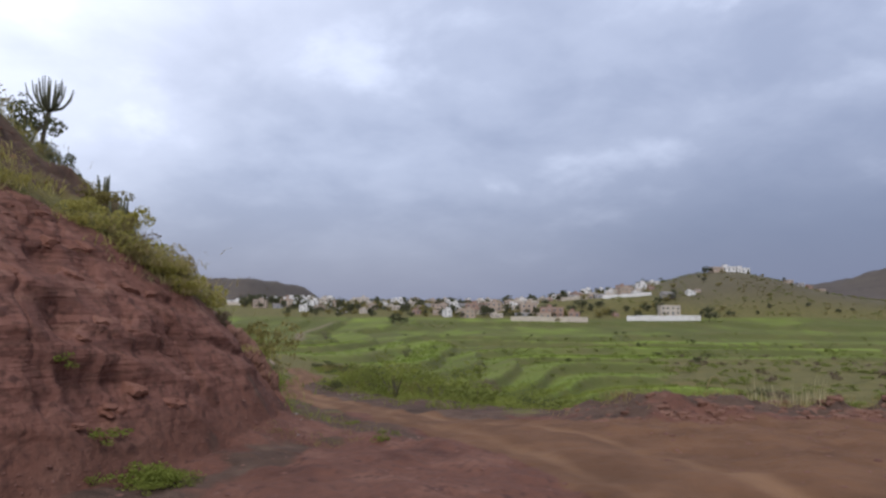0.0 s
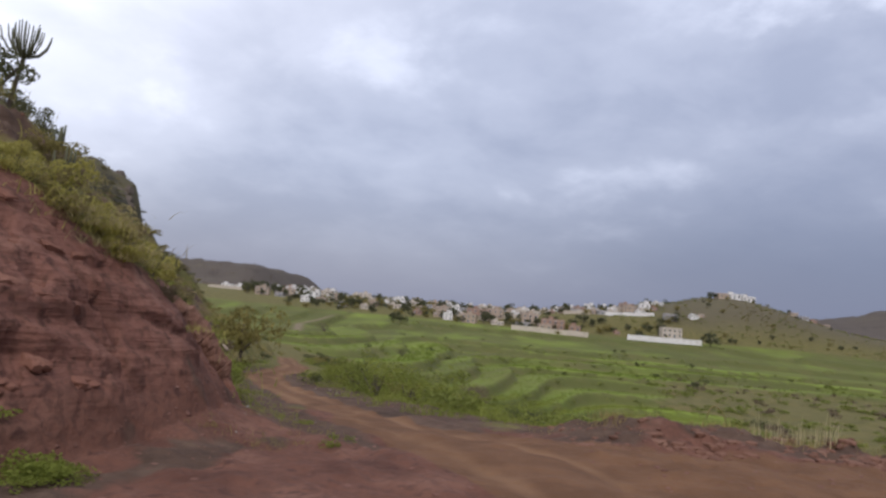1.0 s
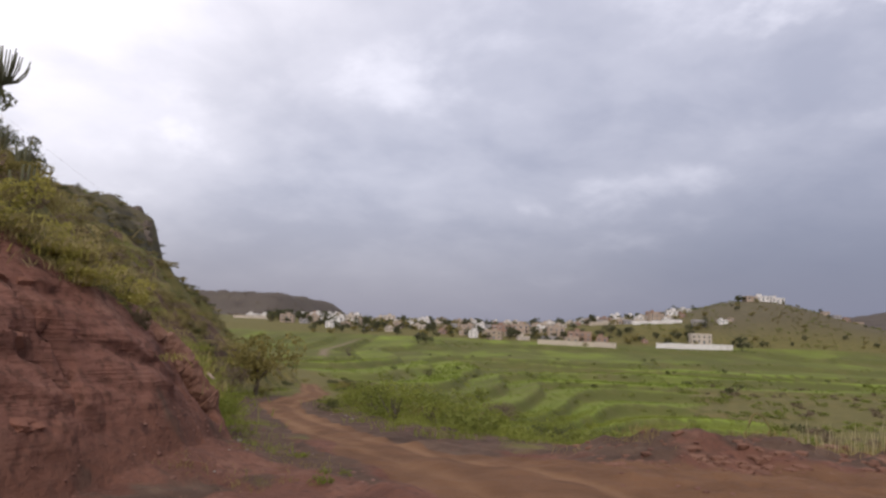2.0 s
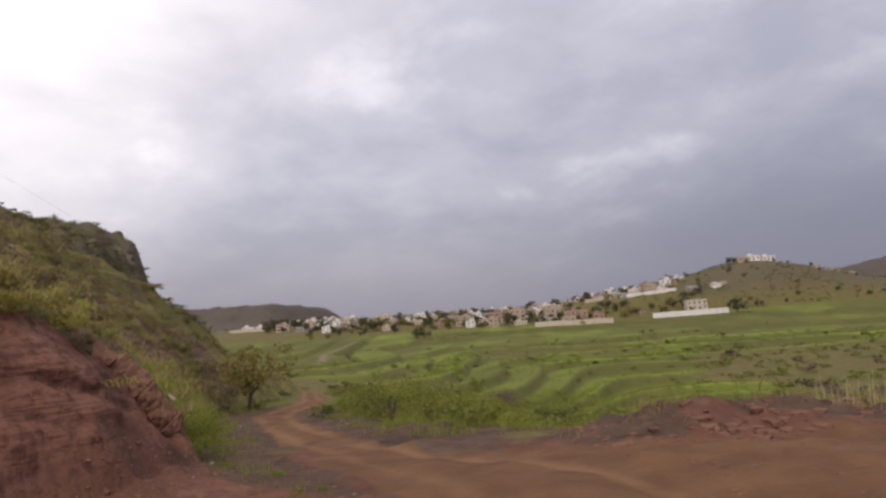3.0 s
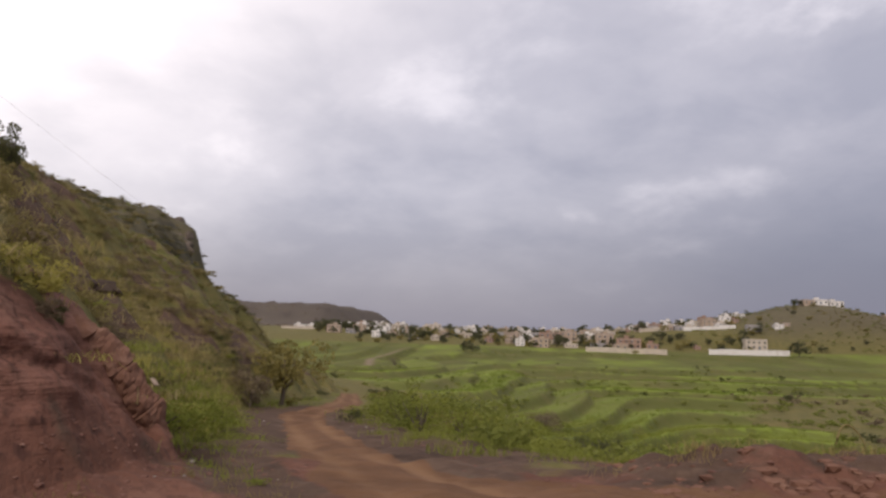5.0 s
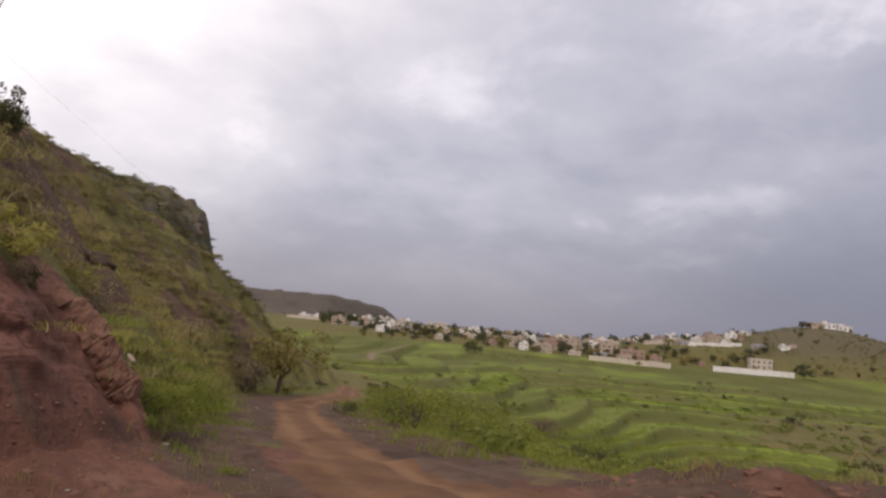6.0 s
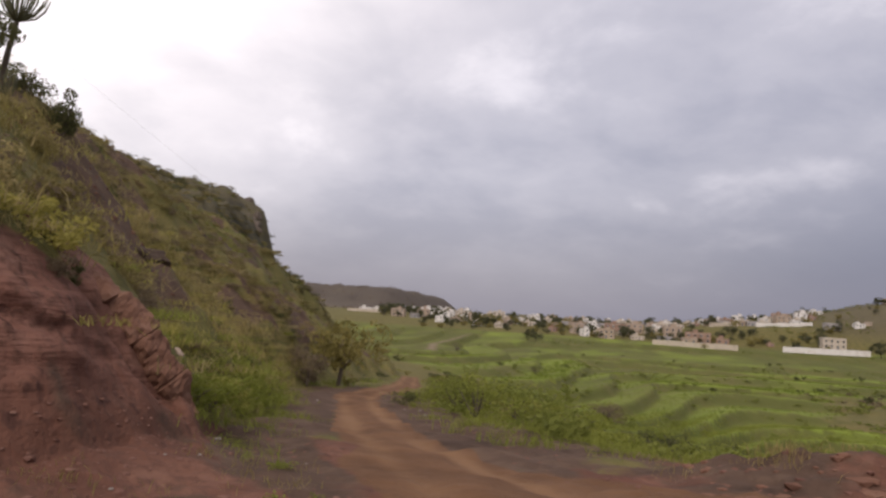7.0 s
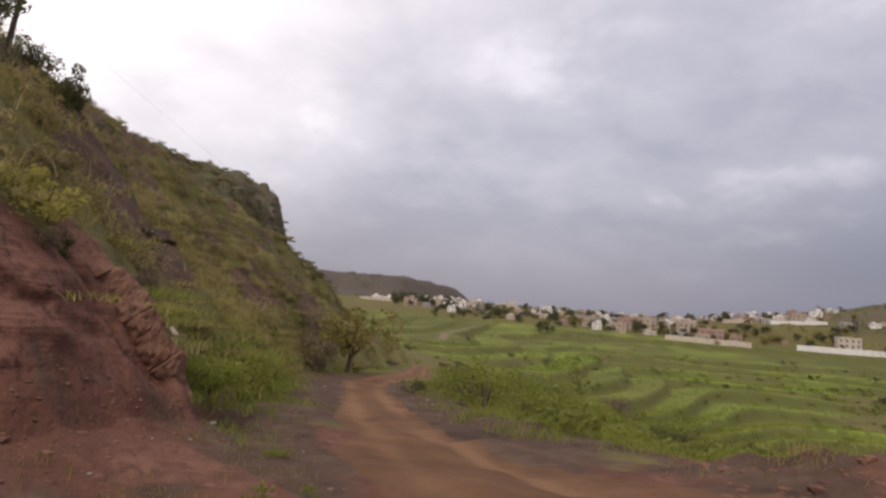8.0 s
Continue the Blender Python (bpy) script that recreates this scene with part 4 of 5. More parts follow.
for q, (x, y, s) in enumerate([(-2.62, 12.9, 0.10), (-2.9, 13.4, 0.06), (-2.95, 24.9, 0.12), (-2.6, 24.2, 0.10), (-3.3, 25.8, 0.11), (-3.4, 41.5, 0.2), (-6.9, 27.4, 0.14), (-2.1, 11.6, 0.05), (4.4, 14.9, 0.08), (5.25, 14.7, 0.10), (4.7, 15.1, 0.07), (-3.9, 26.5, 0.1), (-1.95, 12.2, 0.045), (-2.2, 11.2, 0.035), (-2.05, 10.3, 0.045), (-1.5, 12.6, 0.03)]):
    stone(x, y, s, q + 1, PALE, "pale broken stone lying on bare earth")


for q, (x, y, s) in enumerate([(6.6, 15.1, 0.4), (6.1, 15.4, 0.26), (4.1, 15.2, 0.26), (7.2, 15.0, 0.34), (3.4, 15.6, 0.24)]):
    tagged(stone(x, y, s, q + 31, REDSTONE, "", "clod"), "dark red clod of earth on the spoil berm", "clod", "clods on the berm")


# ---- rock ribs on the slope ----
def rock_rib(a, b, wide, thick, seed, mat, label, name="rock_outcrop", count=6):
    """A rib of rock from a to b: overlapping broken blocks."""
    a, b = Vector(a), Vector(b)
    long = (b - a).length
    root = tagged(new(name), label, "rock")
    root.matrix_world = Matrix.Translation(a)
    rng = random.Random(seed)
    for k in range(count):
        f = (k + 0.5) / count
        bm = rock_shape(seed * 3 + k, wide * rng.uniform(0.7, 1.2), thick * rng.uniform(0.7, 1.1), long / count * rng.uniform(1.3, 1.9), 0.42, 3)
        m = Matrix.Translation((b - a) * f + Vector((rng.uniform(-0.3, 0.3) * wide, rng.uniform(-0.3, 0.3) * thick, 0))) @ (b - a).to_track_quat("Z", "Y").to_matrix().to_4x4() @ pose(0, 0, 0, rng.uniform(-25, 25), rng.uniform(-25, 25), rng.uniform(0, 360))
        bm.transform(m)
        part("block", bm, mat, root)
    return root


def buttress(path, radii, seed, mat, label):
    """A weathered ridge of rock standing out of the bank, split across into a few leaning slabs."""
    root = tagged(new("rock_rib"), label, "rock")
    a = Vector(path[0])
    way = (Vector(path[-1]) - a).normalized()
    u = way.cross(Vector((0, 1, 0.2))).normalized()
    v = way.cross(u)
    root.matrix_world = Matrix.Translation(a)
    rows, sides, cuts = 26, 34, len(path) - 1
    for k in range(cuts):
        V, F = [], []
        for i in range(rows):
            f = -0.18 + 1.36 * i / (rows - 1)
            c = Vector(path[k]).lerp(Vector(path[k + 1]), f) - a
            rad = radii[k] + (radii[k + 1] - radii[k]) * min(max(f, 0.0), 1.0)
            rad *= min(1.0, 0.25 + 5.0 * min(i, rows - 1 - i) / rows)
            for j in range(sides):
                t = 6.28318 * j / sides
                # flat on the side of the gully, keeled on top
                q = c + (u * math.copysign(abs(math.cos(t)) ** 0.7, math.cos(t)) + v * math.copysign(abs(math.sin(t)) ** 1.3, math.sin(t)) * 1.2) * rad
                s = q + Vector((seed, k * 3.7, 0))
                beds = math.floor((q.z * 9.0 + q.y * 2.0 + 1.5 * noise.noise(s * 3.0))) * 0.618 % 1.0 - 0.5
                n = 0.36 * noise.noise(s * 2.6) + 0.17 * noise.noise(s * 8.0) + 0.12 * noise.noise(s * 21.0) + 0.09 * beds
                V.append((c + (q - c) * (1 + n))[:])
        for i in range(rows - 1):
            for j in range(sides):
                q = (j + 1) % sides
                F.append([i * sides + j, i * sides + q, (i + 1) * sides + q, (i + 1) * sides + j])
        part_of("slab", (np.array(V), np.array(F)), mat, root)
    return root


RIB = buttress([(-2.86, 12.74, 0.2), (-3.07, 12.56, 0.58), (-3.34, 12.38, 0.98), (-3.62, 12.24, 1.36), (-3.86, 12.14, 1.66)], (0.10, 0.20, 0.22, 0.19, 0.08), 3.0, RIBSTONE, "weathered dark red rib of rock jutting from the bank")
bm_ = rock_shape(77, 0.08, 0.035, 0.011, 0.5, 3)
bm_.transform(pose(-2.98, 12.58, 0.9, 0, 32, -30))
slab_ob = part("slab", bm_, TANSTONE, RIB, "pale tan wedge of stone")
slab_ob.matrix_parent_inverse = RIB.matrix_world.inverted()
DARKROCK = plain("dark_rock", [(0.2, (0.036, 0.027, 0.022)), (0.5, (0.066, 0.048, 0.038)), (0.85, (0.11, 0.085, 0.068))], 5.0, 0.95, 0.05)
rock_rib((-7.8, 18.35, 2.5), (-7.1, 18.75, 2.28), 0.07, 0.16, 13, DARKROCK, "dark overhanging ledge of rock on the slope", count=5)
for q in range(9):
    x, y = -44.5 - 1.1 * q, 98 + 2.2 * q
    rock_rib((x, y, float(land(x, y)) - 2.0), (x - 1.5, y + 2, float(land(x, y)) + 0.2), 1.3, 1.1, 20 + q, BARK, "dark weathered crag at the brow of the headland", "crag", 3)


# ---- blocks of rock in the bare face ----
BANKROCK = plain("bank_rock", [(0.2, (0.095, 0.044, 0.031)), (0.5, (0.180, 0.084, 0.057)), (0.85, (0.27, 0.142, 0.098))], 3.0, 0.95, 0.06)


def ledge(seed, y0, y1, d0, d1, count, label):
    """A run of broken blocks along one bed of the bank, each half sunk in the earth."""
    rng = random.Random(seed)
    root = tagged(new("rock_ledge"), label, "rock", "ledges of the bank")
    ym, dm = (y0 + y1) / 2, (d0 + d1) / 2
    foot = float(np.interp(ym, FOOT_Y, FOOT_X)) - dm
    base = float(land(foot, ym))
    root.matrix_world = pose(foot, ym, base)
    for k in range(count):
        f = (k + rng.uniform(0.2, 0.8)) / count
        y, d = y0 + (y1 - y0) * f, d0 + (d1 - d0) * f + rng.uniform(-0.12, 0.12)
        x = float(np.interp(y, FOOT_Y, FOOT_X)) - d
        along = (y1 - y0) / count
        bm = rock_shape(seed * 9 + k, rng.uniform(0.10, 0.18), along * rng.uniform(0.35, 0.6), rng.uniform(0.04, 0.09), 0.5, 3)
        bm.transform(pose(x - foot - 0.06, y - ym, float(land(x, y)) - base - 0.01, rng.uniform(-16, -2), rng.uniform(10, 35), -20 + rng.uniform(-14, 14)))
        part("block", bm, BANKROCK, root)
    return root


for q, (y0, y1, d0, d1, n) in enumerate([(6.9, 9.4, 0.75, 0.85, 7), (7.2, 9.9, 1.35, 1.3, 7), (7.4, 9.9, 1.85, 1.8, 7), (7.3, 8.9, 0.35, 0.4, 5), (8.0, 9.7, 2.4, 2.1, 5)]):
    ledge(60 + q, y0, y1, d0, d1, n, "ledge of split dark red rock in the bank")


# ---- plants that stand alone ----
def spurge(x, y, z, height, arms, seed, label, trunk=True):
    """A candelabra spurge: a bare trunk with many upright fleshy arms."""
    rng = np.random.default_rng(seed)
    root = new("candelabra_spurge")
    root.matrix_world = pose(x, y, z)
    tagged(root, label, "succulent")
    neck = height * 0.56 if trunk else 0.05
    lean = 0.16 * height
    if trunk:
        part_of("trunk", tube([(-lean * 0.6, 0, -0.3), (-lean * 0.3, 0, neck * 0.5), (0, 0, neck)], (0.06, 0.05, 0.045)), BARK, root, "bare grey-brown trunk", True)
    for k in range(arms):
        a = 6.283 * k / arms + rng.uniform(-0.3, 0.3)
        out = rng.uniform(0.05, 1.0) ** 0.7 * 0.27 * height if trunk else rng.uniform(0.1, 0.3) * height
        h = height * rng.uniform(0.34, 0.45) - 0.5 * out if trunk else height * rng.uniform(0.6, 1.0)
        o = np.array([math.cos(a), math.sin(a), 0])
        b = np.array([0, 0, neck])
        pts = [b, b + o * out * 0.6 + [0, 0, h * 0.25], b + o * out * 0.9 + [0, 0, h * 0.6], b + o * out * 1.03 + [0, 0, h]]
        part_of("arm", tube(pts, (0.018, 0.019, 0.018, 0.010) if trunk else (0.02, 0.023, 0.021, 0.012)), SPURGE, root, "", True)
    return root


def seat(x, y, sink=0.06):
    return float(land(x, y)) - sink


spurge(-9.33, 16.67, seat(-9.38, 16.67) + 0.08, 2.1, 26, 1, "grey-green candelabra spurge on the crest of the slope")
spurge(-5.1, 11.2, seat(-5.1, 11.2), 0.62, 6, 2, "short clump of upright green spurge stems", False)
spurge(-6.0, 12.6, seat(-6.0, 12.6), 0.6, 6, 3, "short clump of upright green spurge stems", False)
spurge(-8.9, 16.2, seat(-8.9, 16.2), 0.6, 7, 4, "short clump of upright green spurge stems", False)


def shrub(x, y, size, seed, mat, label, tall=1.0, leaves=1300, name="bush", group=""):
    rng = np.random.default_rng(seed)
    root = new(name)
    root.matrix_world = pose(x, y, seat(x, y))
    tagged(root, label, "bush", group)
    v, f = leaf_cloud(leaves, 0.038 / max(size, 0.6) ** 0.5, rng, 13, 0.8)
    part_of("foliage", (v * [size, size, size * tall], f), mat, root)
    stems = []
    for k in range(6):
        a = rng.uniform(0, 6.283)
        o = np.array([math.cos(a), math.sin(a), 0]) * size * rng.uniform(0.15, 0.4)
        stems.append(tube([(0, 0, -0.05), o * 0.4 + [0, 0, 0.25 * size * tall], o + [0, 0, 0.6 * size * tall]], (0.02 * size, 0.014 * size, 0.005 * size), 5))
    part_of("stem", joined(stems), BARK, root, "thin woody stems", True)
    return root


SLOPE_BUSHES = [
    (-10.2, 19.2, 0.8, DARK, 1.5, "dark leafy bush on the skyline of the slope"),
    (-9.9, 17.6, 0.8, DARK, 0.8, "dark leafy bush on the skyline of the slope"),
    (-9.5, 16.1, 1.25, DARK, 1.15, "dark bush below the crest of the slope"),
    (-3.88, 11.66, 0.58, LIME, 0.95, "yellow-green bush hanging over the bare bank"),
    (-4.75, 12.6, 0.55, HILLSCRUB, 0.8, "olive brown bush above the bare bank"),
    (-4.35, 11.3, 0.55, GOLD, 0.9, "straw-tinted bush at the top of the bank"),
    (-3.5, 11.3, 0.26, BROWN, 0.9, "withered brown scrub hanging under the bank's edge"),
    (-3.55, 11.55, 0.26, DARK, 0.9, "dark scrub hanging under the bank's edge"),
    (-5.2, 11.3, 0.55, BROWN, 0.8, "withered brown bush at the top of the bank"),
    (-4.68, 10.4, 0.5, LIME, 1.0, "rounded yellow-green bush on the bank's edge"),
    (-5.05, 10.05, 0.45, LIME, 0.8, "rounded yellow-green bush on the bank's edge"),
    (-3.8, 10.45, 0.5, LIME, 0.9, "yellow-green bush hanging over the bare bank"),
    (-3.95, 10.75, 0.45, GOLD, 0.9, "straw-tinted bush hanging over the bare bank"),
    (-5.7, 11.9, 0.7, OLIVE, 0.7, "olive bush above the bare bank"),
    (-3.6, 14.0, 0.8, GREEN, 0.45, "low green bush at the foot of the slope"),
    (-3.95, 15.1, 1.0, GREEN, 0.5, "low green bush at the foot of the slope"),
    (-4.4, 16.0, 0.9, LIME, 0.4, "low yellow-green bush at the foot of the slope"),
    (-5.0, 18.2, 1.0, GREEN, 0.45, "low green bush at the foot of the slope"),
    (-4.6, 16.6, 0.9, GREEN, 0.5, "low green bush at the foot of the slope"),
    (-6.0, 21.5, 1.2, GREEN, 0.5, "low green bush at the foot of the slope"),
    (-10.4, 23.5, 1.1, OLIVE, 0.8, "olive bush on the grassy slope"),
    (-12.0, 32.0, 1.3, GOLD, 0.6, "straw-tinted bush on the grassy slope"),
    (-9.0, 29.0, 1.3, OLIVE, 0.7, "olive bush near the foot of the slope"),
]
FIELD_BUSHES = [
    (-0.4, 26.5, 1.7, MOSS, 0.55, "spreading soft green bush beside the dirt road"),
    (-2.4, 31.5, 1.9, MOSS, 0.6, "spreading soft green bush beside the dirt road"),
    (0.8, 31.0, 1.6, LIME, 0.5, "spreading yellow-green bush beside the dirt road"),
    (2.2, 27.0, 1.5, MOSS, 0.5, "spreading soft green bush beside the dirt road"),
    (2.4, 50.5, 2.4, BROWN, 0.6, "withered brown bush at the field's edge"),
    (-1.9, 27.0, 1.9, MOSS, 0.8, "spreading soft green bush on the inside of the bend"),
    (-3.1, 30.5, 1.8, HEDGE, 0.8, "spreading olive green bush on the inside of the bend"),
    (-0.9, 29.0, 2.0, HEDGE, 0.75, "spreading olive green bush beside the dirt road"),
    (-4.2, 33.5, 1.6, MOSS, 0.7, "spreading soft green bush on the inside of the bend"),
    (1.0, 27.5, 1.8, MOSS, 0.65, "spreading soft green bush beside the dirt road"),
    (3.6, 30.0, 1.9, DARK, 0.6, "dark spreading bush beside the fields"),
    (-8.5, 152.0, 3.6, DARK, 0.7, "dark round bush among the terraced fields"),
    (-2.6, 71.0, 2.4, DARK, 0.7, "dark bush at a terrace's edge"),
    (-40.5, 246.0, 6.5, DARK, 0.8, "dark round bush beside the field lane"),
]
for q, (x, y, s, m, tall, text) in enumerate(SLOPE_BUSHES + FIELD_BUSHES):
    shrub(x, y, s, 40 + q, m, text, tall)


def dry_clump(x, y, seed):
    """A clump of dry stalks that grow from one rootstock."""
    rng = np.random.default_rng(seed)
    ob = tagged(new("dry_grass_clump"), "tall clump of pale dry grass stalks on the berm", "grass", "dry grass on the berm")
    ob.matrix_world = pose(x, y, seat(x, y))
    for k in range(9):
        part_of("stalk", blades(1, 0.66, 0.5, 0.014, rng, 0.3), PALESTRAW, ob)


for q in range(9):
    dry_clump(6.2 + 0.17 * q + 0.1 * math.sin(q * 2.3), 14.9 + 0.25 * math.cos(q * 1.7), 200 + q)


def bent_reed(x, y, wide, high):
    """A dry stalk bent over into an arch."""
    pts = [(wide * (f - 0.5), 0.05 * math.sin(4 * f), high * math.sin(math.pi * min(1.0, 0.06 + 0.94 * f)) ** 0.7) for f in [k / 12 for k in range(13)]]
    ob = new("bent_reed", mesh_from("bent_reed", *tube(pts, [0.018 - 0.0008 * k for k in range(13)]), GOLD, True))
    ob.matrix_world = pose(x, y, seat(x, y, 0.02), 0, 0, 15)
    return tagged(ob, "pale dry reed bent into an arch on the berm", "reed")


bent_reed(5.4, 15.0, 0.42, 0.36)


def tree_parts(seed, height, crown, mat, leaves=420, leaf=0.09, low=0.35):
    rng = np.random.default_rng(seed)
    root = new("tree")
    top = height * 0.62
    limbs = [tube([(0, 0, -0.3), (0.05 * height, 0.02 * height, top * 0.5), (0.02 * height, 0.05 * height, top)], (0.035 * height, 0.026 * height, 0.012 * height))]
    for k in range(5):
        a = 1.3 * k + rng.uniform(-0.4, 0.4)
        o = np.array([math.cos(a), math.sin(a), 0]) * crown * rng.uniform(0.25, 0.45)
        z0 = height * rng.uniform(low, 0.5)
        limbs.append(tube([(0.03 * height, 0.03 * height, z0), o * 0.5 + [0, 0, z0 + 0.16 * height], o + [0, 0, z0 + 0.3 * height]], (0.016 * height, 0.011 * height, 0.004 * height), 6))
    part_of("trunk", joined(limbs), BARK, root, "forked brown trunk", True)
    v, f = leaf_cloud(leaves, leaf, rng, 12, 0.85, 0.55, 0.45)
    part_of("crown", (v * [crown, crown, height * (1 - low)] + [0, 0, height * low], f), mat, root)
    return root


t0 = tree_parts(1, 3.5, 2.5, OLIVE, 1200, 0.045, 0.15)
t0.matrix_world = pose(-9.8, 37.6, seat(-9.8, 37.6))
tagged(t0, "thin olive tree with a forked trunk at the bend", "tree")
t1 = tree_parts(2, 1.5, 1.9, BROWN, 900, 0.045, 0.1)
t1.matrix_world = pose(-10.2, 34.8, seat(-10.2, 34.8))
tagged(t1, "small reddish brown tree beside the slope", "tree")

# ---- the town ----


def wall_paint(name, colour, dirt):
    def build(n):
        p = n.add("ShaderNodeNewGeometry").outputs["Position"]
        f, g = n.noise(p, 0.45, 5, 0.65), n.noise(p, 4.0, 4)
        rnd = n.add("ShaderNodeObjectInfo").outputs["Random"]
        col = n.mix(n.span(f, 0.45, 0.75), colour, dirt)
        col = n.mix(n.math("MULTIPLY", rnd, 0.18), col, dirt)
        return col, 0.9, g, 0.03
    return material(name, build)


PAINTS = [
    wall_paint("white_plaster", (0.72, 0.70, 0.66), (0.54, 0.50, 0.45)),
    wall_paint("cream_plaster", (0.54, 0.47, 0.38), (0.38, 0.33, 0.26)),
    wall_paint("tan_stone", (0.42, 0.33, 0.25), (0.28, 0.21, 0.16)),
    wall_paint("brown_stone", (0.34, 0.22, 0.16), (0.22, 0.15, 0.12)),
    wall_paint("grey_block", (0.36, 0.34, 0.33), (0.24, 0.22, 0.21)),
]
PAINT_WORDS = ["white plastered", "cream plastered", "tan stone", "brown stone", "grey block"]
GLASS_DARK = plain("window_glass", [(0.2, (0.025, 0.03, 0.035)), (0.8, (0.06, 0.065, 0.07))], 0.6, 0.15, 0.0)
FRAME_PAINT = wall_paint("window_frame_paint", (0.6, 0.58, 0.54), (0.4, 0.38, 0.35))
ROOFING = wall_paint("roof_screed", (0.36, 0.33, 0.30), (0.24, 0.22, 0.20))
IRON = wall_paint("painted_iron", (0.10, 0.14, 0.17), (0.16, 0.10, 0.07))


def house(w, d, storeys, paint, seed, annex=True):
    """A flat-roofed house with parapet, windows, door and a stair head on the roof; its front faces -y."""
    rng = random.Random(seed)
    root = new("house")
    h = 3.1 * storeys
    bm = bmesh.new()
    box(bm, -w / 2, w / 2, -d / 2, d / 2, -2.5, h)
    bmesh.ops.bevel(bm, geom=bm.edges[:], offset=0.06, segments=1, affect="EDGES")
    wall = part("wall", bm, PAINTS[paint], root)
    bm = bmesh.new()
    box(bm, -w / 2 - 0.15, w / 2 + 0.15, -d / 2 - 0.15, d / 2 + 0.15, h + 0.003, h + 0.22)
    part("roof_slab", bm, ROOFING, root, "grey screeded flat roof")
    bm = bmesh.new()
    for x0, x1, y0, y1 in ((-w / 2, w / 2, -d / 2, -d / 2 + 0.2), (-w / 2, w / 2, d / 2 - 0.2, d / 2), (-w / 2, -w / 2 + 0.2, -d / 2 + 0.21, d / 2 - 0.21), (w / 2 - 0.2, w / 2, -d / 2 + 0.21, d / 2 - 0.21)):
        box(bm, x0, x1, y0, y1, h + 0.223, h + 0.95)
    part("parapet", bm, PAINTS[paint], root)
    if annex:
        bm = bmesh.new()
        sx = rng.uniform(-0.25, 0.25) * w
        box(bm, sx - 1.5, sx + 1.5, -0.2 * d, 0.3 * d, h + 0.223, h + 2.6)
        box(bm, sx - 1.7, sx + 1.7, -0.2 * d - 0.2, 0.3 * d + 0.2, h + 2.603, h + 2.75)
        part("stair_head", bm, PAINTS[paint], root)
    cols = max(2, int(w // 3.2))
    for s in range(storeys):
        for c in range(cols):
            x = -w / 2 + (c + 0.5) * w / cols
            z = 3.1 * s + 1.0
            if s == 0 and c == cols // 2:
                bm = bmesh.new()
                box(bm, x - 0.6, x + 0.6, -d / 2 - 0.05, -d / 2 + 0.1, 0.0, 2.3)
                part("door", bm, IRON, root, "dark painted iron door")
                continue
            bm = bmesh.new()
            box(bm, x - 0.75, x + 0.75, -d / 2 - 0.08, -d / 2 + 0.05, z - 0.12, z)
            box(bm, x - 0.75, x + 0.75, -d / 2 - 0.08, -d / 2 + 0.05, z + 1.4, z + 1.52)
            box(bm, x - 0.75, x - 0.62, -d / 2 - 0.08, -d / 2 + 0.05, z + 0.002, z + 1.398)
            box(bm, x + 0.62, x + 0.75, -d / 2 - 0.08, -d / 2 + 0.05, z + 0.002, z + 1.398)
            win = part("window", bm, FRAME_PAINT, root)
            bm = bmesh.new()
            box(bm, x - 0.618, x + 0.618, -d / 2 - 0.02, -d / 2 + 0.04, z + 0.002, z + 1.398)
            part("pane", bm, GLASS_DARK, win, "dark window pane")
    return root


TYPES = [house(11, 9, 1, 0, 1), house(9, 8, 2, 0, 2), house(13, 10, 1, 1, 3), house(10, 9, 2, 1, 4), house(12, 10, 2, 2, 5), house(9, 9, 1, 2, 6, False),
         house(16, 11, 2, 3, 7), house(8, 8, 1, 3, 8), house(10, 8, 1, 4, 9, False), house(12, 9, 3, 1, 10), house(14, 9, 2, 1, 11, False)]
SORTS = [(0, 1), (0, 2), (1, 1), (1, 2), (2, 2), (2, 1), (3, 2), (3, 1), (4, 1), (1, 3), (1, 2)]
used = set()


def put_house(k, x, y, yaw=0.0, size=0.85, group="houses of the town"):
    """The first of each type is moved into place, the others are copies."""
    m = pose(x, y, float(land(x, y)) + 0.1, 0, 0, yaw) @ Matrix.Scale(size, 4)
    if k in used:
        ob = copy_thing(TYPES[k], m)
        ob.matrix_world = m
    else:
        ob = TYPES[k]
        ob.matrix_world = m
        used.add(k)
    p, s = SORTS[k]
    word = ("single-storey", "two-storey", "three-storey")[s - 1]
    return tagged(ob, f"{PAINT_WORDS[p]} {word} house with a flat roof and parapet", "house", group)


# houses that stand out, then the rest of the town behind them
TOWN_FRONT = [
    (0, 3.5, 470, 4), (6, 18, 474, 2), (4, 30, 482, -4), (6, 62.5, 446, -4), (5, 57, 440, 3), (4, 50, 463, 6), (7, 76, 446, -8), (10, 134.5, 450, 0), (8, 144, 484, -4),
]
TOWN_SIDES = [
    (0, -176, 580, 8), (5, -168, 590, 0), (0, -163, 575, 0), (1, -128, 590, 5), (1, -118, 585, -4), (2, -100, 560, 3), (1, -96, 590, 0),
    (0, 205, 540, -3), (0, 216, 542, 2), (5, 196, 538, 6), 
]
for k, x, y, yaw in TOWN_FRONT + TOWN_SIDES:
    put_house(k, x, y, yaw)
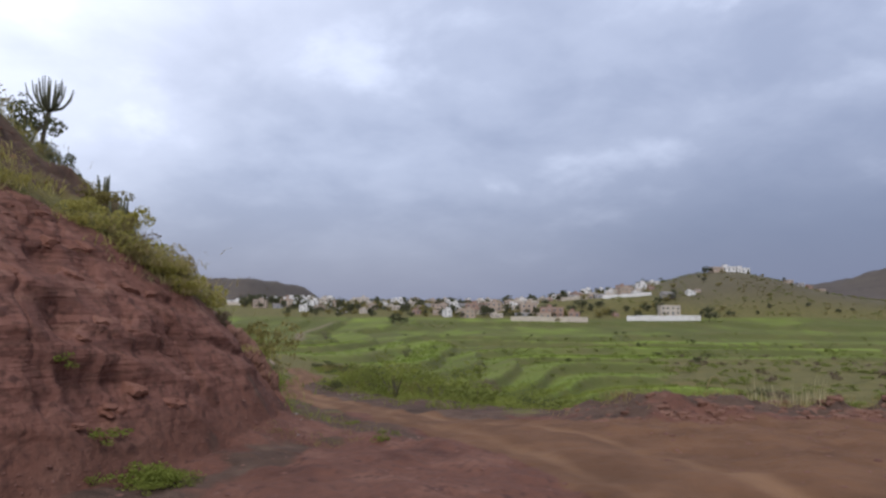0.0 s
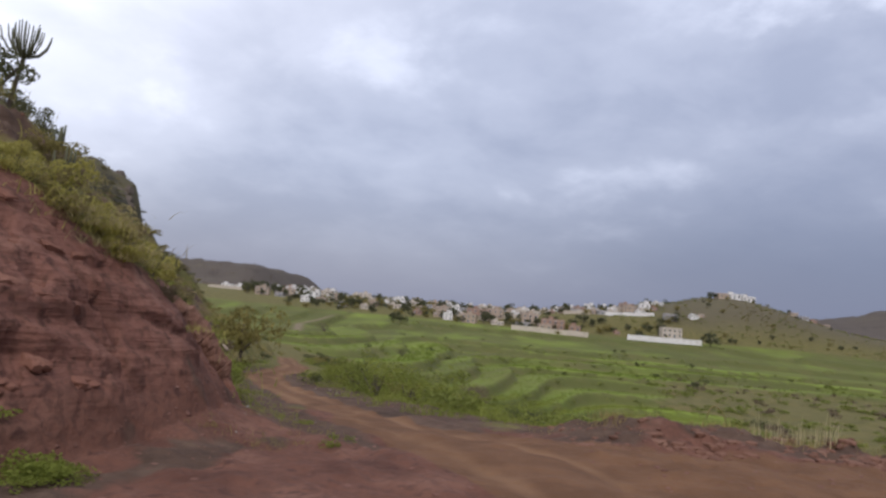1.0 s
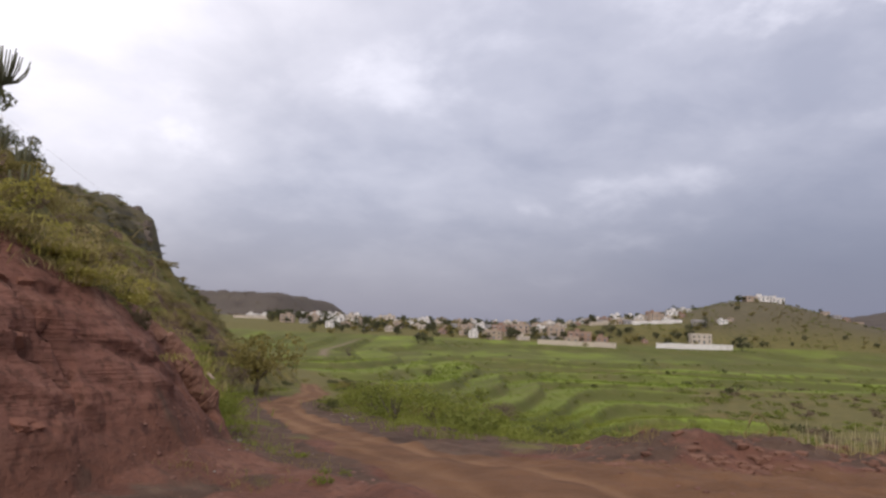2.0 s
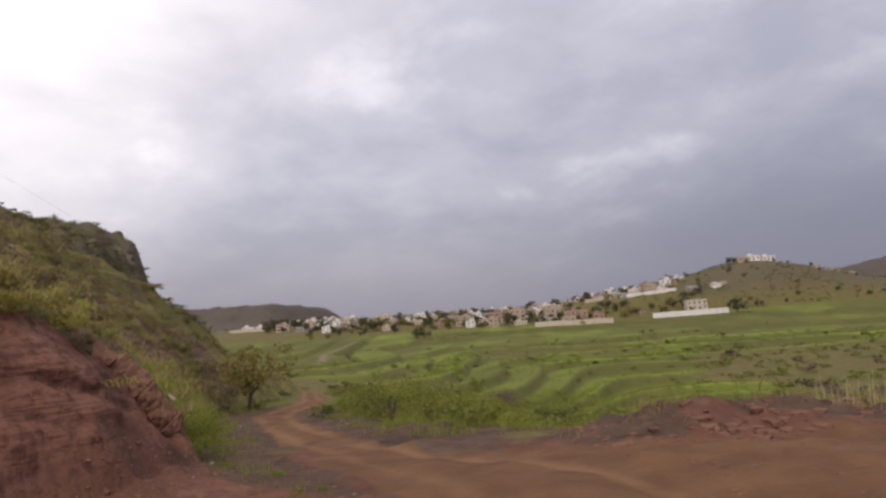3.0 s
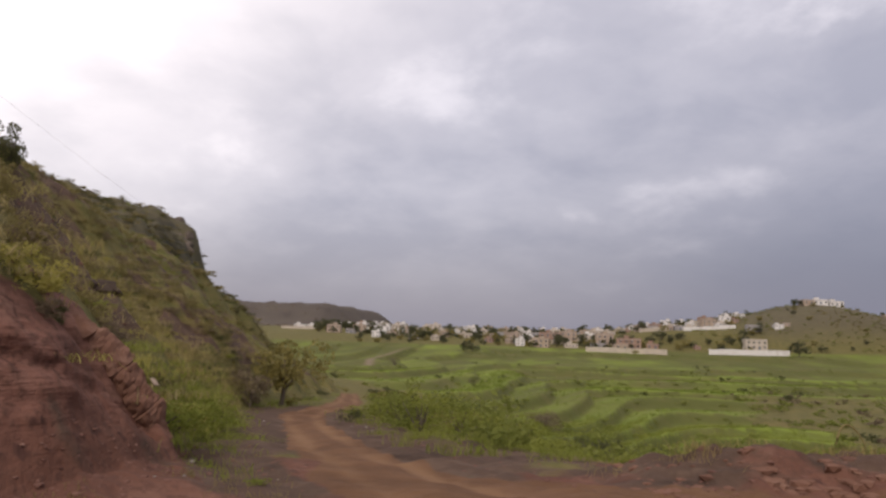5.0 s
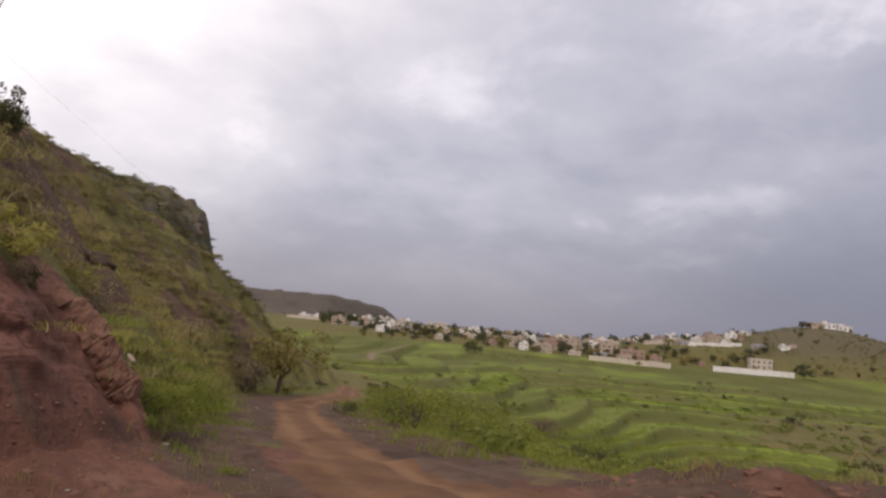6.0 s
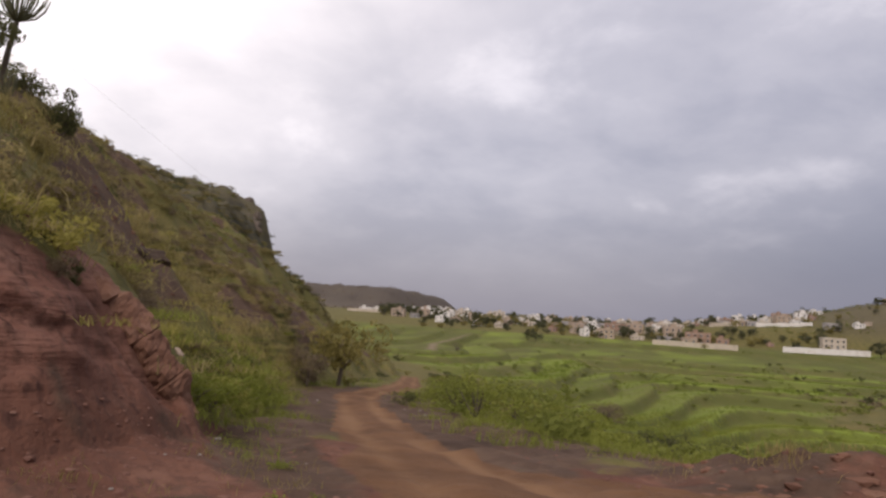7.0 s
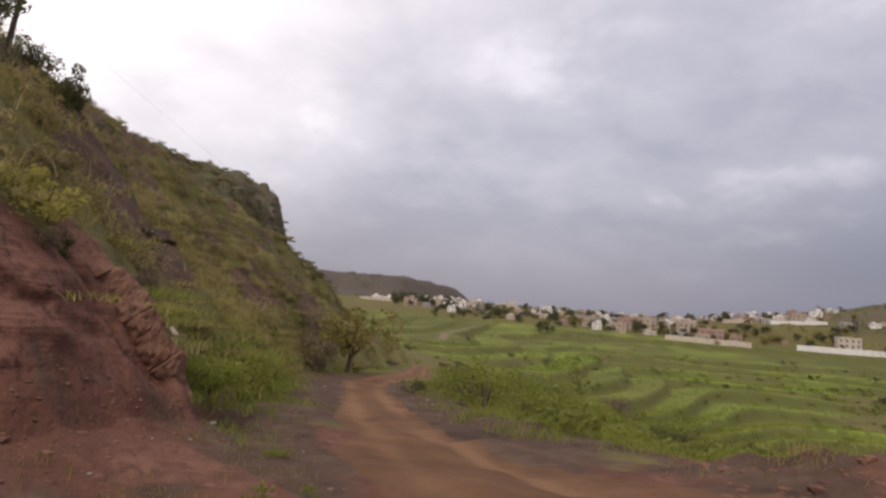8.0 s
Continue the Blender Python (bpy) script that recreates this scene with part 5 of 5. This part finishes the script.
# behind the upper yard walls
for k, x, y, yaw, size in [(4, 125, 520, 4, 0.75), (1, 137, 524, -3, 0.8), (0, 131, 513, 5, 0.5), (8, 105, 513, 0, 0.7), (2, 113, 516, -6, 0.6), (5, 97, 514, 8, 0.7), (8, 87, 513, -5, 0.75), (4, 80, 518, 3, 0.6), (3, 118, 530, 2, 0.6), (6, 92, 528, -4, 0.55), (0, 159, 484, 4, 0.5), (5, 165, 487, -6, 0.4), (7, 102, 450, 10, 0.4)]:
    put_house(k, x, y, yaw, size)
for k, x, y, yaw in [(5, 240, 520, 0), (8, 249, 523, 6), (7, 258, 528, -4), (5, 268, 531, 8)]:
    put_house(k, x, y, yaw, 0.55)
TOWN = random.Random(12)
spread = []
for q in range(300):
    if len(spread) >= 14:
        break
    y = TOWN.uniform(440, 492)
    x = TOWN.uniform(-0.27, 0.34) * y
    if x < -10 or 98 < x < 150 and y < 460 or 30 < x < 84 and y < 436 or x > 46:
        continue
    if all((x - a) ** 2 + ((y - b) * 0.8) ** 2 > 12**2 for a, b in spread):
        spread.append((x, y))
        put_house(TOWN.choices(range(10), (4, 2, 7, 2, 4, 6, 1, 3, 5, 0))[0], x, y, TOWN.uniform(-14, 14), TOWN.uniform(0.55, 0.8))
for q in range(4000):
    if len(spread) >= 118:
        break
    u = TOWN.random()
    y = TOWN.uniform(500, 680)
    x = (-0.26 + 0.56 * u) * y
    if x > 165 or (x > 90 and y > 600) or x > 0.12 * y and y < 545:
        continue
    if all((x - a) ** 2 + ((y - b) * 0.8) ** 2 > 13**2 for a, b in spread):
        spread.append((x, y))
        put_house(TOWN.choices(range(10), (5, 4, 7, 5, 6, 6, 2, 4, 7, 2))[0], x, y, TOWN.uniform(-14, 14), TOWN.uniform(0.55, 0.8))


for q in range(14):
    y = TOWN.uniform(455, 520)
    x = TOWN.uniform(-0.21, -0.04) * y
    if all((x - a) ** 2 + ((y - b) * 0.8) ** 2 > 12**2 for a, b in spread):
        spread.append((x, y))
        put_house(TOWN.choices(range(10), (4, 1, 8, 2, 3, 7, 1, 4, 4, 0))[0], x, y, TOWN.uniform(-14, 14), TOWN.uniform(0.5, 0.7))
crowd = []
for q in range(1500):
    if len(crowd) >= 22:
        break
    x, y = TOWN.uniform(45, 150), TOWN.uniform(516, 552)
    if all((x - a) ** 2 + ((y - b) * 0.8) ** 2 > 9.5**2 for a, b in crowd + spread):
        crowd.append((x, y))
        put_house(TOWN.choices(range(10), (4, 3, 8, 4, 4, 6, 1, 4, 5, 0))[0], x, y, TOWN.uniform(-12, 12), TOWN.uniform(0.42, 0.6))


def yard_wall(ax, ay, bx, by, height, paint, label):
    """A long wall round a yard, with piers and a coping, stepping with the ground."""
    root = tagged(new("yard_wall"), label, "wall", "yard walls")
    root.matrix_world = pose(ax, ay, 0, 0, 0, math.degrees(math.atan2(by - ay, bx - ax)))
    long = math.hypot(bx - ax, by - ay)
    n = max(2, int(long / 6))
    for k in range(n):
        u0, u1 = long * k / n, long * (k + 1) / n
        um = (u0 + u1) / 2
        g = float(land(ax + (bx - ax) * um / long, ay + (by - ay) * um / long))
        g = round(g * 4) / 4
        bm = bmesh.new()
        box(bm, u0 + 0.2, u1 - 0.2, -0.1, 0.1, g - 1.5, g + height)
        part("wall_bay", bm, PAINTS[paint], root)
        bm = bmesh.new()
        box(bm, u0 - 0.2, u0 + 0.2, -0.2, 0.2, g - 1.5, g + height + 0.3)
        part("pier", bm, PAINTS[paint], root)
        bm = bmesh.new()
        box(bm, u0 + 0.2, u1 - 0.2, -0.16, 0.16, g + height + 0.003, g + height + 0.15)
        part("coping", bm, PAINTS[paint], root)
    return root


yard_wall(103.5, 427, 146.5, 428, 2.9, 0, "long white plastered yard wall at the field's edge")
yard_wall(36, 420.5, 78, 411, 2.6, 1, "cream yard wall round a brown house")
yard_wall(-5, 463, 31, 464, 2.3, 1, "cream yard wall behind the fields")
yard_wall(77.8, 505, 95.5, 505, 2.2, 1, "long cream yard wall on the rising ground")
yard_wall(106, 504, 137, 496, 2.2, 0, "long white yard wall on the rising ground")
yard_wall(-188, 570, -160, 566, 2.0, 1, "cream plastered yard wall before the houses")

# ---- trees in and before the town ----
WOODLEAF = leafy("grey_green_leaves", [(0.2, (0.058, 0.062, 0.034)), (0.5, (0.100, 0.104, 0.055)), (0.85, (0.150, 0.150, 0.080))], 0.3)
WOODS = [tree_parts(11, 6.5, 6.0, WOODLEAF, 260, 0.10, 0.18), tree_parts(12, 8.0, 5.5, WOODLEAF, 260, 0.10, 0.2), tree_parts(13, 5.0, 5.5, OLIVE, 260, 0.10, 0.15)]
planted = set()


def plant(k, x, y, size=1.0, label="dark leafy tree among the houses"):
    m = pose(x, y, float(land(x, y)) - 0.1, 0, 0, (x * 37) % 360) @ Matrix.Scale(size, 4)
    if k in planted:
        ob = copy_thing(WOODS[k], pose(0, 0, 0))
    else:
        ob = WOODS[k]
        planted.add(k)
    ob.matrix_world = m
    return tagged(ob, label, "tree", "trees of the town")


for k, x, y, size in [(0, 150, 424, 1.1), (1, -29, 392, 0.9), (0, -25, 394, 0.8), (2, 128, 436, 0.7), (0, -150, 560, 1.4), (1, -140, 556, 1.3), (0, -132, 552, 1.4), (1, -112, 556, 1.2), (0, -104, 552, 1.2), (1, -146, 548, 1.2), (0, 190, 536, 0.8), (1, 186, 534, 0.8), (2, 60, 405, 0.5), (1, 112, 433, 0.8)]:
    plant(k, x, y, size, "dark leafy tree standing before the houses")
for q in range(190):
    y = TOWN.uniform(445, 660)
    x = TOWN.uniform(-0.28, 0.31) * y
    if x < 190 and (y > 490 or x > -20):
        plant(TOWN.randrange(3), x, y, TOWN.uniform(0.6, 1.15))
for q in range(110):
    x, y = TOWN.uniform(-20, 175), TOWN.uniform(438, 505)
    if 66 < x and y < 512 and q % 4:
        continue
    plant(TOWN.randrange(3), x, y, TOWN.uniform(0.4, 0.85))
for q in range(75):
    y = TOWN.uniform(430, 520)
    x = TOWN.uniform(-0.24, -0.03) * y
    plant(TOWN.randrange(3), x, y, TOWN.uniform(0.4, 0.9))
for q in range(18):
    plant(q % 3, 104 + 2.2 * q + 2 * math.sin(q * 5.1), 540 + 8 * math.sin(q * 2.7), 0.75 + 0.2 * math.sin(q * 3.3), "dark tree on the skyline behind the houses")
for q in range(24):
    x, y = TOWN.uniform(165, 265), TOWN.uniform(440, 545)
    plant(TOWN.randrange(3), x, y, TOWN.uniform(0.3, 0.6), "small dark tree on the far hillside")


# ---- cable over the slope ----
def cable(a, b, sag, thick, label):
    a, b = Vector(a), Vector(b)
    pts = [a.lerp(b, k / 16) - Vector((0, 0, sag * 4 * (k / 16) * (1 - k / 16))) for k in range(17)]
    ob = new("overhead_cable", mesh_from("overhead_cable", *tube([p[:] for p in pts], [thick] * 17), IRON, True))
    return tagged(ob, label, "cable")


cable((-60.0, 60.0, 33.0), (-29.0, 60.0, 11.4), 0.25, 0.006, "thin black overhead cable running down the slope")
